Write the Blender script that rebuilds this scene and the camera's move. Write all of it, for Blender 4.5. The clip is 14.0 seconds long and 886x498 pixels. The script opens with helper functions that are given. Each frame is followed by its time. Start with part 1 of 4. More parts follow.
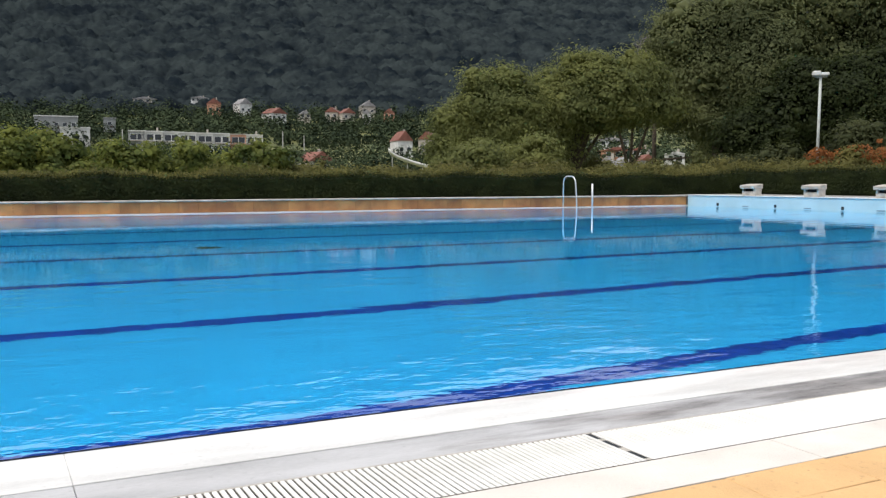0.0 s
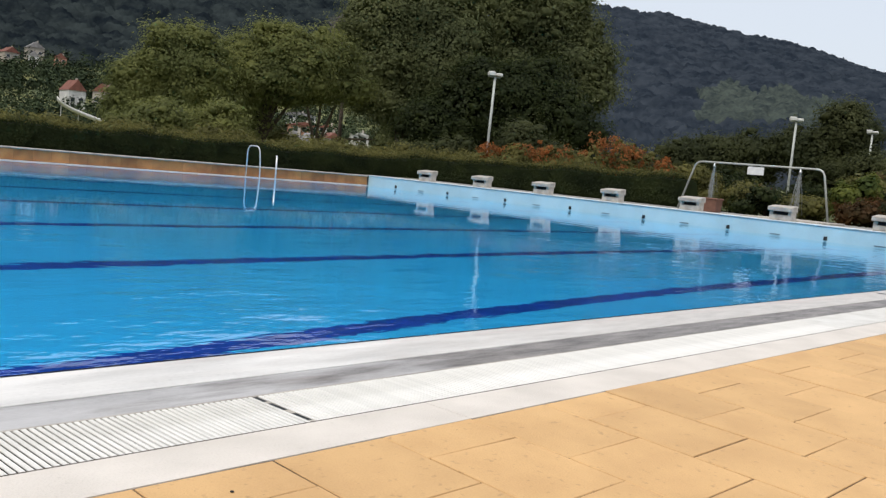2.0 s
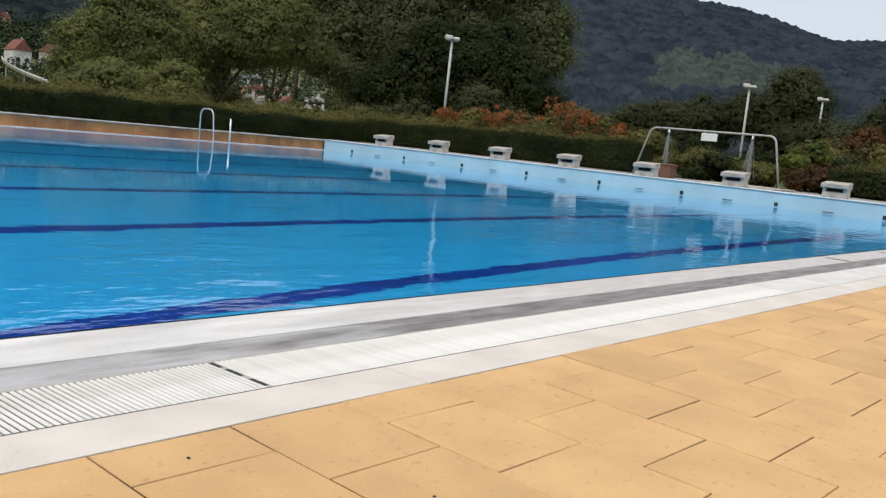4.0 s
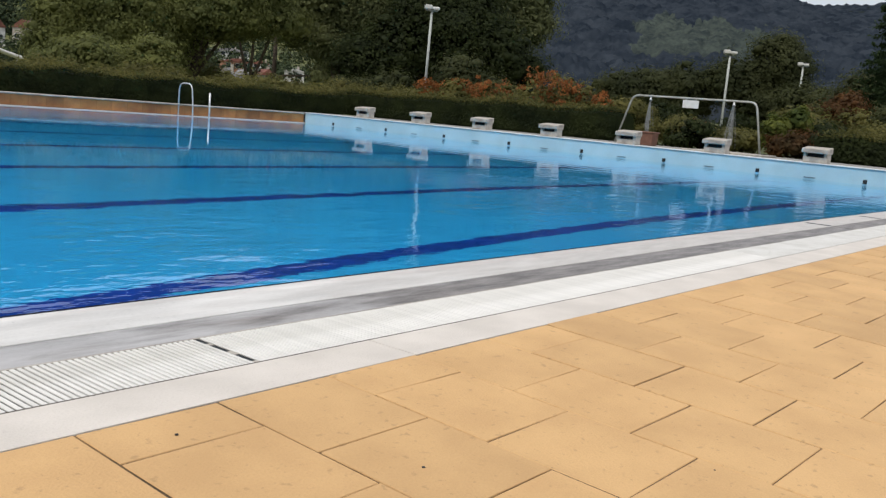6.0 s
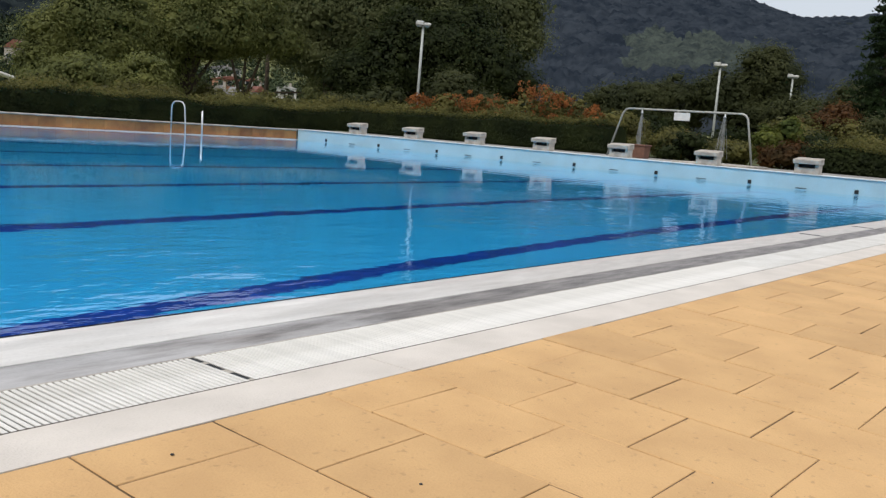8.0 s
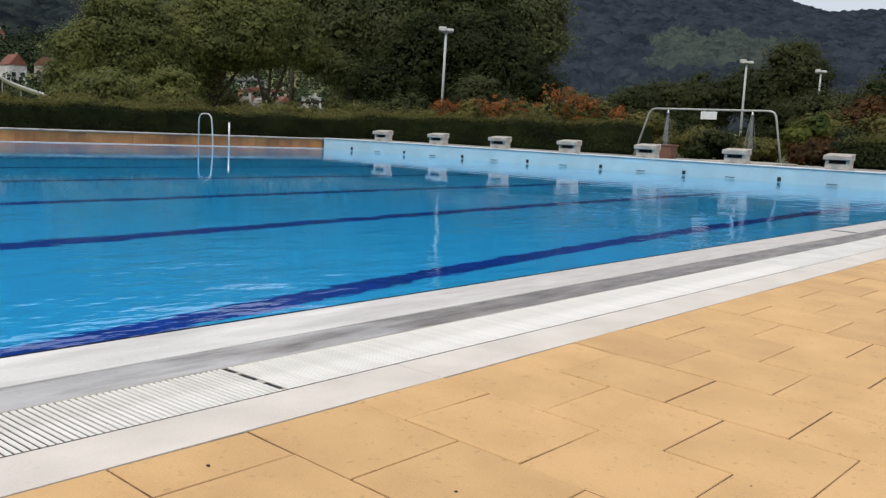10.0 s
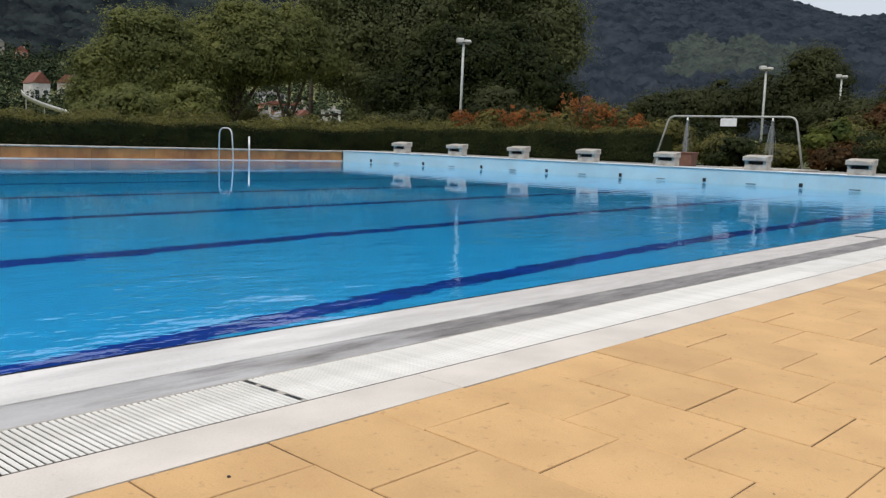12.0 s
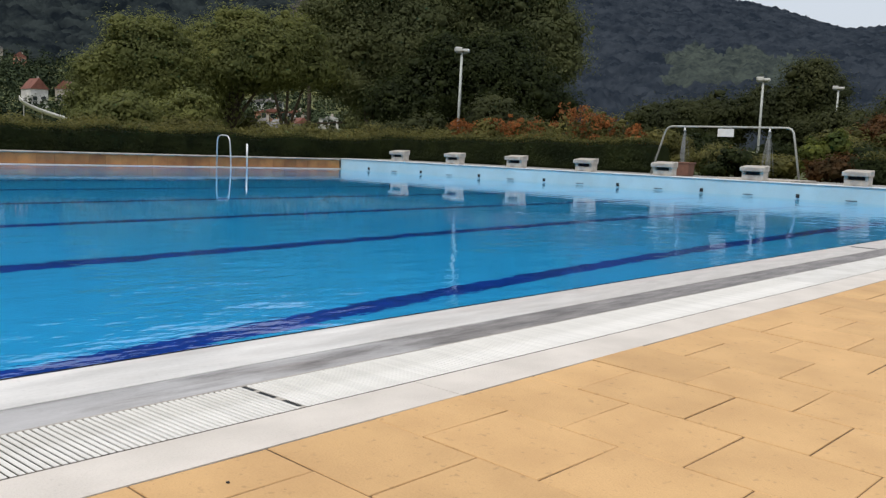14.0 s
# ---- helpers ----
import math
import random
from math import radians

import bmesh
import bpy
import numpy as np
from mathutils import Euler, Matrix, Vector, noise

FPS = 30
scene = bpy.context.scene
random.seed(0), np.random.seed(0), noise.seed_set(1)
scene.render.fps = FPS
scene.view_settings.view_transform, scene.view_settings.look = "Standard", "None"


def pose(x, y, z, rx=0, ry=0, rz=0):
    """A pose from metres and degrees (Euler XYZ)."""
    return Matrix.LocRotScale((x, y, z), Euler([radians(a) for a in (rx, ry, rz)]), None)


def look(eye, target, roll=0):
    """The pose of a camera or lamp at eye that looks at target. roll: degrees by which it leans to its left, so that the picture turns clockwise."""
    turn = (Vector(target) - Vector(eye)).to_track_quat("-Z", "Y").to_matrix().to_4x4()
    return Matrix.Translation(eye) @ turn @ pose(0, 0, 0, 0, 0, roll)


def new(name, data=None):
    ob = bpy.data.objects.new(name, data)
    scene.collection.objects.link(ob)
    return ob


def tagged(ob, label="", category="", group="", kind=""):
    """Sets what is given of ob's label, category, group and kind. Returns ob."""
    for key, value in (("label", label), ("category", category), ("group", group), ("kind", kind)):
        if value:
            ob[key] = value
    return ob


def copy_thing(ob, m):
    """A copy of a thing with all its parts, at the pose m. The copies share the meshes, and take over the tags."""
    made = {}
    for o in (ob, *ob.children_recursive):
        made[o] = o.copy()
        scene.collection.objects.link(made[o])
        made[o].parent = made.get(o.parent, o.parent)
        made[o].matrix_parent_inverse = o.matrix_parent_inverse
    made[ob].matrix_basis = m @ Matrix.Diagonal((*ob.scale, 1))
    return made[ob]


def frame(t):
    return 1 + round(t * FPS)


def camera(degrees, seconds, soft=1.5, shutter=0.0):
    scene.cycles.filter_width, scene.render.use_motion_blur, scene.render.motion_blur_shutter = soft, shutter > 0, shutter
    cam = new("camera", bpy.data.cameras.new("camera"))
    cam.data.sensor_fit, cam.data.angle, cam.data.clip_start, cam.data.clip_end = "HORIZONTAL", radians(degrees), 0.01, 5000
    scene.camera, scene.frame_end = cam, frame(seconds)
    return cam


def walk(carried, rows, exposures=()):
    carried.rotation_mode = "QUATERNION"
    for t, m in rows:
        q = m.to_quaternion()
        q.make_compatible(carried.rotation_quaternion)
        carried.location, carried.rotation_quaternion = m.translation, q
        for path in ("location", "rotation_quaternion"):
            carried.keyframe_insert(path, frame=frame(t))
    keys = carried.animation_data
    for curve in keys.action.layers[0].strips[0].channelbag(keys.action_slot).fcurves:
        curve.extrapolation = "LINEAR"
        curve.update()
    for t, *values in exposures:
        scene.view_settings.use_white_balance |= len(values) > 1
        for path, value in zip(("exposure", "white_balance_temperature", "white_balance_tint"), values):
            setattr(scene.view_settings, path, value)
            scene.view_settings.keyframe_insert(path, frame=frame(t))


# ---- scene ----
cam = camera(52.14, 14.0, soft=1.35)
# seconds, place, heading from +y towards +x, pitch, lean
ROWS = [
    (0, -0.003, -3.032, 0.858, 26.97, -4.33, -0.03),
    (0.2, 0.010, -3.040, 0.842, 31.51, -5.00, 1.29),
    (0.5, 0.030, -3.049, 0.823, 37.28, -3.10, 2.18),
    (0.7, 0.018, -3.047, 0.824, 39.89, -3.22, 3.43),
    (1, -0.000, -3.045, 0.824, 44.50, -3.73, 5.48),
    (1.5, -0.005, -3.053, 0.817, 46.74, -5.25, 5.54),
    (2, -0.006, -3.049, 0.828, 47.15, -5.02, 5.48),
    (2.5, 0.006, -3.035, 0.823, 48.70, -5.48, 5.84),
    (3, -0.005, -3.043, 0.824, 49.51, -5.77, 5.55),
    (3.2, -0.002, -3.039, 0.824, 49.88, -6.26, 5.83),
    (5.3, 0.001, -3.036, 0.827, 51.00, -7.84, 4.99),
    (5.5, -0.007, -3.018, 0.824, 51.83, -8.12, 5.16),
    (6, 0.002, -3.033, 0.825, 51.32, -8.64, 4.95),
    (6.5, 0.001, -3.028, 0.827, 51.79, -8.58, 5.06),
    (7, -0.000, -3.025, 0.831, 52.05, -8.43, 4.90),
    (7.5, 0.001, -3.030, 0.826, 51.66, -7.79, 4.38),
    (8, 0.001, -3.031, 0.827, 51.63, -7.68, 4.31),
    (8.5, 0.000, -3.032, 0.827, 51.13, -7.57, 4.06),
    (9, -0.001, -3.024, 0.824, 50.97, -7.76, 3.76),
    (9.2, -0.000, -3.024, 0.825, 49.87, -7.35, 3.32),
    (11.3, 0.001, -3.026, 0.831, 50.07, -7.64, 2.02),
    (11.5, -0.003, -3.028, 0.830, 49.40, -7.13, 1.88),
    (12, 0.002, -3.034, 0.827, 48.53, -6.82, 1.96),
    (12.5, -0.000, -3.035, 0.827, 48.40, -6.87, 1.94),
    (13, -0.003, -3.036, 0.826, 48.16, -6.68, 1.84),
    (13.5, -0.003, -3.032, 0.825, 48.59, -6.79, 2.02),
    (14, -0.008, -3.031, 0.823, 48.71, -6.27, 2.33),
]


def aim(x, y, z, heading, pitch, lean):
    a, b = radians(heading), radians(pitch)
    way = Vector((math.sin(a) * math.cos(b), math.cos(a) * math.cos(b), math.sin(b)))
    return look((x, y, z), Vector((x, y, z)) + way, lean)


walk(cam, [(r[0], aim(*r[1:])) for r in ROWS],
     exposures=[(0.0, 0.38), (0.5, 0.19), (1.0, 0.14), (1.5, 0.1), (2.5, 0.06), (6.0, -0.10), (9.0, -0.10), (14.0, -0.10)])

# ---- sky and sun: a bright, thinly overcast afternoon ----
world = bpy.data.worlds.new("sky")
scene.world = world
world.use_nodes = True
wn, wl = world.node_tree.nodes, world.node_tree.links
SUN_UP, SUN_ROUND = 58, 258
sky = wn.new("ShaderNodeTexSky")
sky.sky_type, sky.sun_disc = "NISHITA", False
sky.sun_elevation, sky.sun_rotation = radians(SUN_UP), radians(SUN_ROUND)
sky.dust_density, sky.air_density, sky.ozone_density = 4.0, 1.0, 2.0
bg_sky, bg_cloud, both = wn["Background"], wn.new("ShaderNodeBackground"), wn.new("ShaderNodeAddShader")
bg_sky.inputs["Strength"].default_value = 0.05
bg_cloud.inputs["Color"].default_value = (0.90, 0.94, 1.0, 1)
bg_cloud.inputs["Strength"].default_value = 0.65
wl.new(sky.outputs["Color"], bg_sky.inputs["Color"])
wl.new(bg_sky.outputs[0], both.inputs[0])
wl.new(bg_cloud.outputs[0], both.inputs[1])
wl.new(both.outputs[0], wn["World Output"].inputs["Surface"])

sun = new("sun", bpy.data.lights.new("sun", "SUN"))
sun.data.energy, sun.data.angle, sun.data.color = 2.2, radians(25), (1.0, 0.95, 0.87)
su, sr = radians(SUN_UP), radians(SUN_ROUND)
sun_from = Vector((math.sin(sr) * math.cos(su), math.cos(sr) * math.cos(su), math.sin(su)))
sun.matrix_world = look(sun_from * 60, (0, 0, 0))


# ---- materials ----
def mat(name, base, rough=0.7, spread=0.15, scale=6.0, bump=0.2, fine=60.0, deep=0.01, metal=0.0, second=None, island=0.0, each=0.0, spec=0.5, stretch=(1, 1, 1), specks=0.0, place=False):
    """Two scales of noise vary the colour; fine noise gives relief; island / each vary loose pieces or objects."""
    m = bpy.data.materials.new(name)
    m.use_nodes = True
    n, l = m.node_tree.nodes, m.node_tree.links
    p = n["Principled BSDF"]
    p.inputs["Roughness"].default_value, p.inputs["Metallic"].default_value = rough, metal
    p.inputs["Specular IOR Level"].default_value = spec
    co = n.new("ShaderNodeTexCoord")
    big, small = n.new("ShaderNodeTexNoise"), n.new("ShaderNodeTexNoise")
    big.inputs["Scale"].default_value, big.inputs["Detail"].default_value = scale, 4
    small.inputs["Scale"].default_value, small.inputs["Detail"].default_value = fine, 3
    mp = n.new("ShaderNodeMapping")
    mp.inputs["Scale"].default_value = stretch
    where = n.new("ShaderNodeNewGeometry").outputs["Position"] if place else co.outputs["Object"]
    l.new(where, mp.inputs["Vector"])
    for t in (big, small):
        l.new(mp.outputs[0], t.inputs["Vector"])
    ramp = n.new("ShaderNodeValToRGB")
    b = Vector(base)
    o = Vector(second) if second else b * (1 - 2 * spread)
    ramp.color_ramp.elements[0].position, ramp.color_ramp.elements[1].position = 0.34, 0.66
    ramp.color_ramp.elements[0].color, ramp.color_ramp.elements[1].color = (*o, 1), (*(b * (1 + spread * 0.5)), 1)
    mixv = n.new("ShaderNodeMath")
    mixv.operation = "MULTIPLY_ADD"
    mixv.inputs[1].default_value = 0.3
    l.new(small.outputs[0], mixv.inputs[0])
    sub = n.new("ShaderNodeMath")
    sub.operation = "SUBTRACT"
    sub.inputs[1].default_value = 0.15
    l.new(big.outputs[0], sub.inputs[0])
    l.new(sub.outputs[0], mixv.inputs[2])
    l.new(mixv.outputs[0], ramp.inputs[0])
    colour = ramp.outputs[0]
    for amount, node, out in ((island, "ShaderNodeNewGeometry", "Random Per Island"), (each, "ShaderNodeObjectInfo", "Random")):
        if amount:
            src, rng, hsv = n.new(node), n.new("ShaderNodeMapRange"), n.new("ShaderNodeHueSaturation")
            rng.inputs["To Min"].default_value, rng.inputs["To Max"].default_value = 1 - amount, 1 + amount
            l.new(src.outputs[out], rng.inputs["Value"])
            l.new(rng.outputs[0], hsv.inputs["Value"])
            l.new(colour, hsv.inputs["Color"])
            colour = hsv.outputs[0]
    if specks:
        dots, cut, mx = n.new("ShaderNodeTexNoise"), n.new("ShaderNodeMapRange"), n.new("ShaderNodeMix")
        dots.inputs["Scale"].default_value, dots.inputs["Detail"].default_value = 34.0, 4
        cut.inputs["From Min"].default_value, cut.inputs["From Max"].default_value, cut.inputs["To Max"].default_value = 0.63, 0.72, specks
        mx.data_type = "RGBA"
        l.new(where, dots.inputs["Vector"])
        l.new(dots.outputs[0], cut.inputs["Value"])
        l.new(cut.outputs[0], mx.inputs[0])
        l.new(colour, mx.inputs[6])
        mx.inputs[7].default_value = (*(b * 0.45), 1)
        colour = mx.outputs[2]
    l.new(colour, p.inputs["Base Color"])
    if bump:
        bp = n.new("ShaderNodeBump")
        bp.inputs["Strength"].default_value, bp.inputs["Distance"].default_value = bump, deep
        l.new(small.outputs[0], bp.inputs["Height"])
        l.new(bp.outputs[0], p.inputs["Normal"])
    return m


def leaf_mat(name, base, second, scale=0.5):
    m = mat(name, base, 0.6, 0.2, scale, 0, 4.0, second=second, island=0.09, spec=0.15)
    n, l = m.node_tree.nodes, m.node_tree.links
    p, out = n["Principled BSDF"], n["Material Output"]
    tr, mx = n.new("ShaderNodeBsdfTranslucent"), n.new("ShaderNodeMixShader")
    mx.inputs[0].default_value = 0.5
    l.new(p.inputs["Base Color"].links[0].from_socket, tr.inputs["Color"])
    l.new(p.outputs[0], mx.inputs[1])
    l.new(tr.outputs[0], mx.inputs[2])
    l.new(mx.outputs[0], out.inputs["Surface"])
    return m


def slab_material():
    """Yellow concrete with worn paler patches and brown smears that lie across the deck."""
    m = mat("yellow concrete slab", (0.585, 0.365, 0.165), 0.85, 0.06, 3.2, 0.3, 130, second=(0.520, 0.318, 0.142), each=0.06, specks=0.4, place=True)
    n, l = m.node_tree.nodes, m.node_tree.links
    p = n["Principled BSDF"]
    colour = p.inputs["Base Color"].links[0].from_socket
    geo = n.new("ShaderNodeNewGeometry")
    for stretch, scale, low, high, most, tint in (((1.0, 2.6, 1), 2.7, 0.69, 0.76, 0.50, (0.22, 0.130, 0.066)), ((1.7, 1.0, 1), 3.1, 0.62, 0.80, 0.40, (0.66, 0.43, 0.22)),
                                                  ((1, 1, 1), 60.0, 0.66, 0.72, 0.50, (0.22, 0.13, 0.06))):
        mp, nz, cut, mx = n.new("ShaderNodeMapping"), n.new("ShaderNodeTexNoise"), n.new("ShaderNodeMapRange"), n.new("ShaderNodeMix")
        mp.inputs["Scale"].default_value = stretch
        mp.inputs["Location"].default_value = (scale, 1.7 * scale, 0)
        nz.inputs["Scale"].default_value, nz.inputs["Detail"].default_value, nz.inputs["Roughness"].default_value = scale, 6, 0.62
        cut.inputs["From Min"].default_value, cut.inputs["From Max"].default_value, cut.inputs["To Max"].default_value = low, high, most
        mx.data_type = "RGBA"
        mx.inputs[7].default_value = (*tint, 1)
        l.new(geo.outputs["Position"], mp.inputs["Vector"])
        l.new(mp.outputs[0], nz.inputs["Vector"])
        l.new(nz.outputs[0], cut.inputs["Value"])
        l.new(cut.outputs[0], mx.inputs[0])
        l.new(colour, mx.inputs[6])
        colour = mx.outputs[2]
    l.new(colour, p.inputs["Base Color"])
    return m


M_SLAB = slab_material()


def stained(name, near_tone, far_tone, rough, start, end, uneven=0.28):
    """Concrete that turns greyer along the pool edge, with a ragged border and streaks."""
    m = mat(name, near_tone, rough, 0.13, 2.4, 0.25, 90, stretch=(0.5, 2.2, 1), specks=0.3, place=True)
    n, l = m.node_tree.nodes, m.node_tree.links
    p = n["Principled BSDF"]
    was = p.inputs["Base Color"].links[0].from_socket
    co, mp, sep = n.new("ShaderNodeTexCoord"), n.new("ShaderNodeMapping"), n.new("ShaderNodeSeparateXYZ")
    nz, ma, mr, mx = n.new("ShaderNodeTexNoise"), n.new("ShaderNodeMath"), n.new("ShaderNodeMapRange"), n.new("ShaderNodeMix")
    mp.inputs["Scale"].default_value = (1.1, 5.0, 1)
    nz.inputs["Scale"].default_value, nz.inputs["Detail"].default_value = 1.6, 8
    nz.inputs["Roughness"].default_value = 0.65
    ma.operation = "MULTIPLY_ADD"
    ma.inputs[1].default_value = 7.0
    mr.inputs["From Min"].default_value, mr.inputs["From Max"].default_value = start + 3.5, end + 3.5
    mx.data_type = "RGBA"
    l.new(co.outputs["Object"], mp.inputs["Vector"])
    l.new(co.outputs["Object"], sep.inputs[0])
    l.new(mp.outputs[0], nz.inputs["Vector"])
    l.new(nz.outputs[0], ma.inputs[0])
    l.new(sep.outputs["X"], ma.inputs[2])
    l.new(ma.outputs[0], mr.inputs["Value"])
    l.new(mr.outputs[0], mx.inputs[0])
    l.new(was, mx.inputs[6])
    nd, rd = n.new("ShaderNodeTexNoise"), n.new("ShaderNodeValToRGB")
    nd.inputs["Scale"].default_value, nd.inputs["Detail"].default_value, nd.inputs["Roughness"].default_value = 2.4, 8, 0.7
    rd.color_ramp.elements[0].position, rd.color_ramp.elements[1].position = 0.38, 0.62
    rd.color_ramp.elements[0].color = (*(Vector(far_tone) * (1 - uneven)), 1)
    rd.color_ramp.elements[1].color = (*(Vector(far_tone) * (1 + uneven)), 1)
    l.new(mp.outputs[0], nd.inputs["Vector"])
    l.new(nd.outputs[0], rd.inputs[0])
    l.new(rd.outputs[0], mx.inputs[7])
    l.new(mx.outputs[2], p.inputs["Base Color"])
    return m


# The coping goes from near white to grey along the pool edge.
M_COPING = stained("pale concrete coping", (0.665, 0.652, 0.630), (0.490, 0.466, 0.440), 0.6, 1.8, 4.6, 0.1)
M_GUTTER = stained("stained gutter concrete", (0.440, 0.432, 0.432), (0.195, 0.180, 0.172), 0.55, 1.3, 3.2, 0.42)
M_STRIP = mat("pale concrete strip", (0.640, 0.590, 0.535), 0.8, 0.05, 3.0, 0.3, 120, second=(0.560, 0.515, 0.465), specks=0.15)
M_GRATE = mat("white plastic grating", (0.697, 0.681, 0.647), 0.5, 0.06, 5.0, 0.1, 120, second=(0.598, 0.581, 0.539), each=0.05)
# Joint dirt; also the painted shadow line beside the grating.
M_GRIME_SHADE = mat("dirt in joints and edge shadow", (0.050, 0.036, 0.022), 0.95, 0.3, 8, 0.3, 90)
M_JOINT = mat("sandy joint dirt", (0.19, 0.110, 0.048), 0.95, 0.1, 2.2, 0.3, 60, second=(0.022, 0.015, 0.009), place=True)
M_NEARBLACK = mat("near-black dull finish", (0.010, 0.014, 0.022), 0.8, 0.3, 6, 0.2, 60, spec=0.1)
M_DECK = mat("pale concrete deck", (0.27, 0.26, 0.24), 0.85, 0.12, 1.2, 0.3, 60)
M_FLOORBLUE = mat("pale blue pool floor", (0.075, 0.412, 0.615), 0.6, 0.04, 0.35, 0.0, 3.0)
M_WALLBLUE = mat("pale blue pool paint", (0.400, 0.575, 0.640), 0.5, 0.06, 1.2, 0.1, 30, specks=0.1)
M_LANE = mat("dark blue lane tile", (0.006, 0.034, 0.26), 0.5, 0.12, 3, 0, 20)
# Near-black stands for shade inside slots; drains, anchors and pebbles use it too.
M_DARK = mat("black opening", (0.02, 0.022, 0.025), 0.7, 0.2, 20, 0.1, 80)
M_ORANGE = mat("ochre wall tile", (0.50, 0.225, 0.070), 0.7, 0.2, 1.6, 0.25, 60, second=(0.30, 0.120, 0.042), each=0.2, specks=0.4, place=True)
M_CAP = mat("weathered wall cap", (0.44, 0.405, 0.355), 0.8, 0.2, 3, 0.3, 60)
M_WHITECAP = mat("white tiled rim", (0.614, 0.631, 0.631), 0.5, 0.06, 3, 0.1, 50)
M_RIM = mat("cream overflow rim", (0.74, 0.655, 0.555), 0.6, 0.08, 2, 0.1, 50)
M_SLOT = mat("dull grey outlet", (0.13, 0.17, 0.195), 0.6, 0.15, 10, 0.1, 60)
M_BLOCK = mat("weathered white concrete", (0.450, 0.412, 0.360), 0.75, 0.14, 5, 0.3, 70, second=(0.300, 0.270, 0.235), specks=0.3)
M_STEEL = mat("brushed stainless steel", (0.70, 0.71, 0.71), 0.38, 0.08, 8, 0.05, 120, metal=0.6)
M_PIPE = mat("grey galvanised pipe", (0.415, 0.423, 0.390), 0.5, 0.1, 8, 0.1, 60, metal=0.3)
M_POST = mat("pale painted post", (0.415, 0.440, 0.415), 0.5, 0.08, 6, 0.1, 60)
M_LAMPHEAD = mat("off white lamp housing", (0.548, 0.548, 0.515), 0.45, 0.08, 6, 0.05, 60)
M_SIGN = mat("white enamel sign", (0.664, 0.664, 0.647), 0.4, 0.04, 8, 0.02, 60)
M_BIN = mat("terracotta plastic bin", (0.185, 0.088, 0.060), 0.6, 0.12, 6, 0.2, 70)
M_SPRAY = mat("falling water", (0.282, 0.299, 0.299), 0.2, 0.05, 8, 0.0, 60)
M_BARK = mat("dark bark", (0.075, 0.055, 0.04), 0.9, 0.3, 4, 0.8, 30)
M_GROUND = mat("dry grass and scrub", (0.125, 0.125, 0.035), 0.95, 0.3, 0.06, 0.4, 1.5, second=(0.045, 0.065, 0.02))
M_WILLOW = leaf_mat("yellow green leaves", (0.200, 0.210, 0.064), (0.115, 0.132, 0.046), 0.3)
M_POPLAR = leaf_mat("dark green leaves", (0.165, 0.178, 0.074), (0.085, 0.100, 0.044), 0.16)
# The hedge's own green; on one tree it stands for crown shade.
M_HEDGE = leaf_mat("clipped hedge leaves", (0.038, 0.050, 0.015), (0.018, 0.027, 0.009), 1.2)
M_OLIVE = leaf_mat("olive shrub leaves", (0.178, 0.162, 0.050), (0.088, 0.090, 0.030), 0.9)
M_VINE = leaf_mat("light green vine leaves", (0.20, 0.215, 0.045), (0.060, 0.085, 0.020), 1.0)
M_BERRY = leaf_mat("orange berry clusters", (0.38, 0.145, 0.048), (0.19, 0.080, 0.030), 2.0)
M_RUST = leaf_mat("rust brown leaves", (0.125, 0.058, 0.022), (0.060, 0.042, 0.018), 1.0)
M_SPRUCE = leaf_mat("spruce needles", (0.036, 0.058, 0.020), (0.016, 0.030, 0.012), 0.8)
# Serves dark trees, and bushes whose colour holds the tall trees' shade.
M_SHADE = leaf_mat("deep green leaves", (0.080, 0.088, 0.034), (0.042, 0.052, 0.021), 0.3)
M_TWIG = leaf_mat("pale grey twigs and dry leaves", (0.235, 0.200, 0.205), (0.150, 0.130, 0.130), 0.8)
# Blue haze of distance is put into the next two base colours.
M_HAZE_FOREST = mat("far forest leaves, haze tinted", (0.0250, 0.0320, 0.0325), 0.95, 0.3, 0.055, 0.5, 0.25, 1.2, second=(0.0085, 0.0122, 0.0155), spec=0.0)
M_HAZE_VALLEY = mat("valley forest leaves, haze tinted", (0.0310, 0.0385, 0.0490), 0.95, 0.3, 0.05, 0.5, 0.25, 1.2, second=(0.0150, 0.0210, 0.0300), spec=0.0)
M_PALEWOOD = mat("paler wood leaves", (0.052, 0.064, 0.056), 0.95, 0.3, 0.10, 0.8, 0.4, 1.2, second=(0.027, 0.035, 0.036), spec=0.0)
M_FLOOR = mat("shaded forest floor", (0.022, 0.028, 0.027), 0.95, 0.25, 0.03, 0, 0.4, spec=0.0)
M_VILLAGE = mat("village tree leaves", (0.050, 0.065, 0.034), 0.9, 0.3, 0.09, 0.0, 0.5, second=(0.016, 0.024, 0.017), island=0.10, spec=0.0)
M_RENDER = mat("white house render", (0.640, 0.630, 0.610), 0.8, 0.15, 0.5, 0.1, 5)
M_CREAM = mat("cream house render", (0.395, 0.357, 0.304), 0.8, 0.1, 0.6, 0.1, 8)
M_PINK = mat("salmon house render", (0.55, 0.27, 0.18), 0.8, 0.1, 0.6, 0.1, 8)
M_GREYR = mat("grey house render", (0.251, 0.258, 0.258), 0.8, 0.1, 0.6, 0.1, 8)
M_ROOFRED = mat("red roof tiles", (0.20, 0.075, 0.052), 0.8, 0.2, 0.8, 0.3, 6)
M_ROOFGREY = mat("grey roofing", (0.26, 0.25, 0.25), 0.8, 0.2, 0.8, 0.2, 6)
M_PANE = mat("dark window pane", (0.03, 0.035, 0.045), 0.1, 0.1, 2, 0, 10)
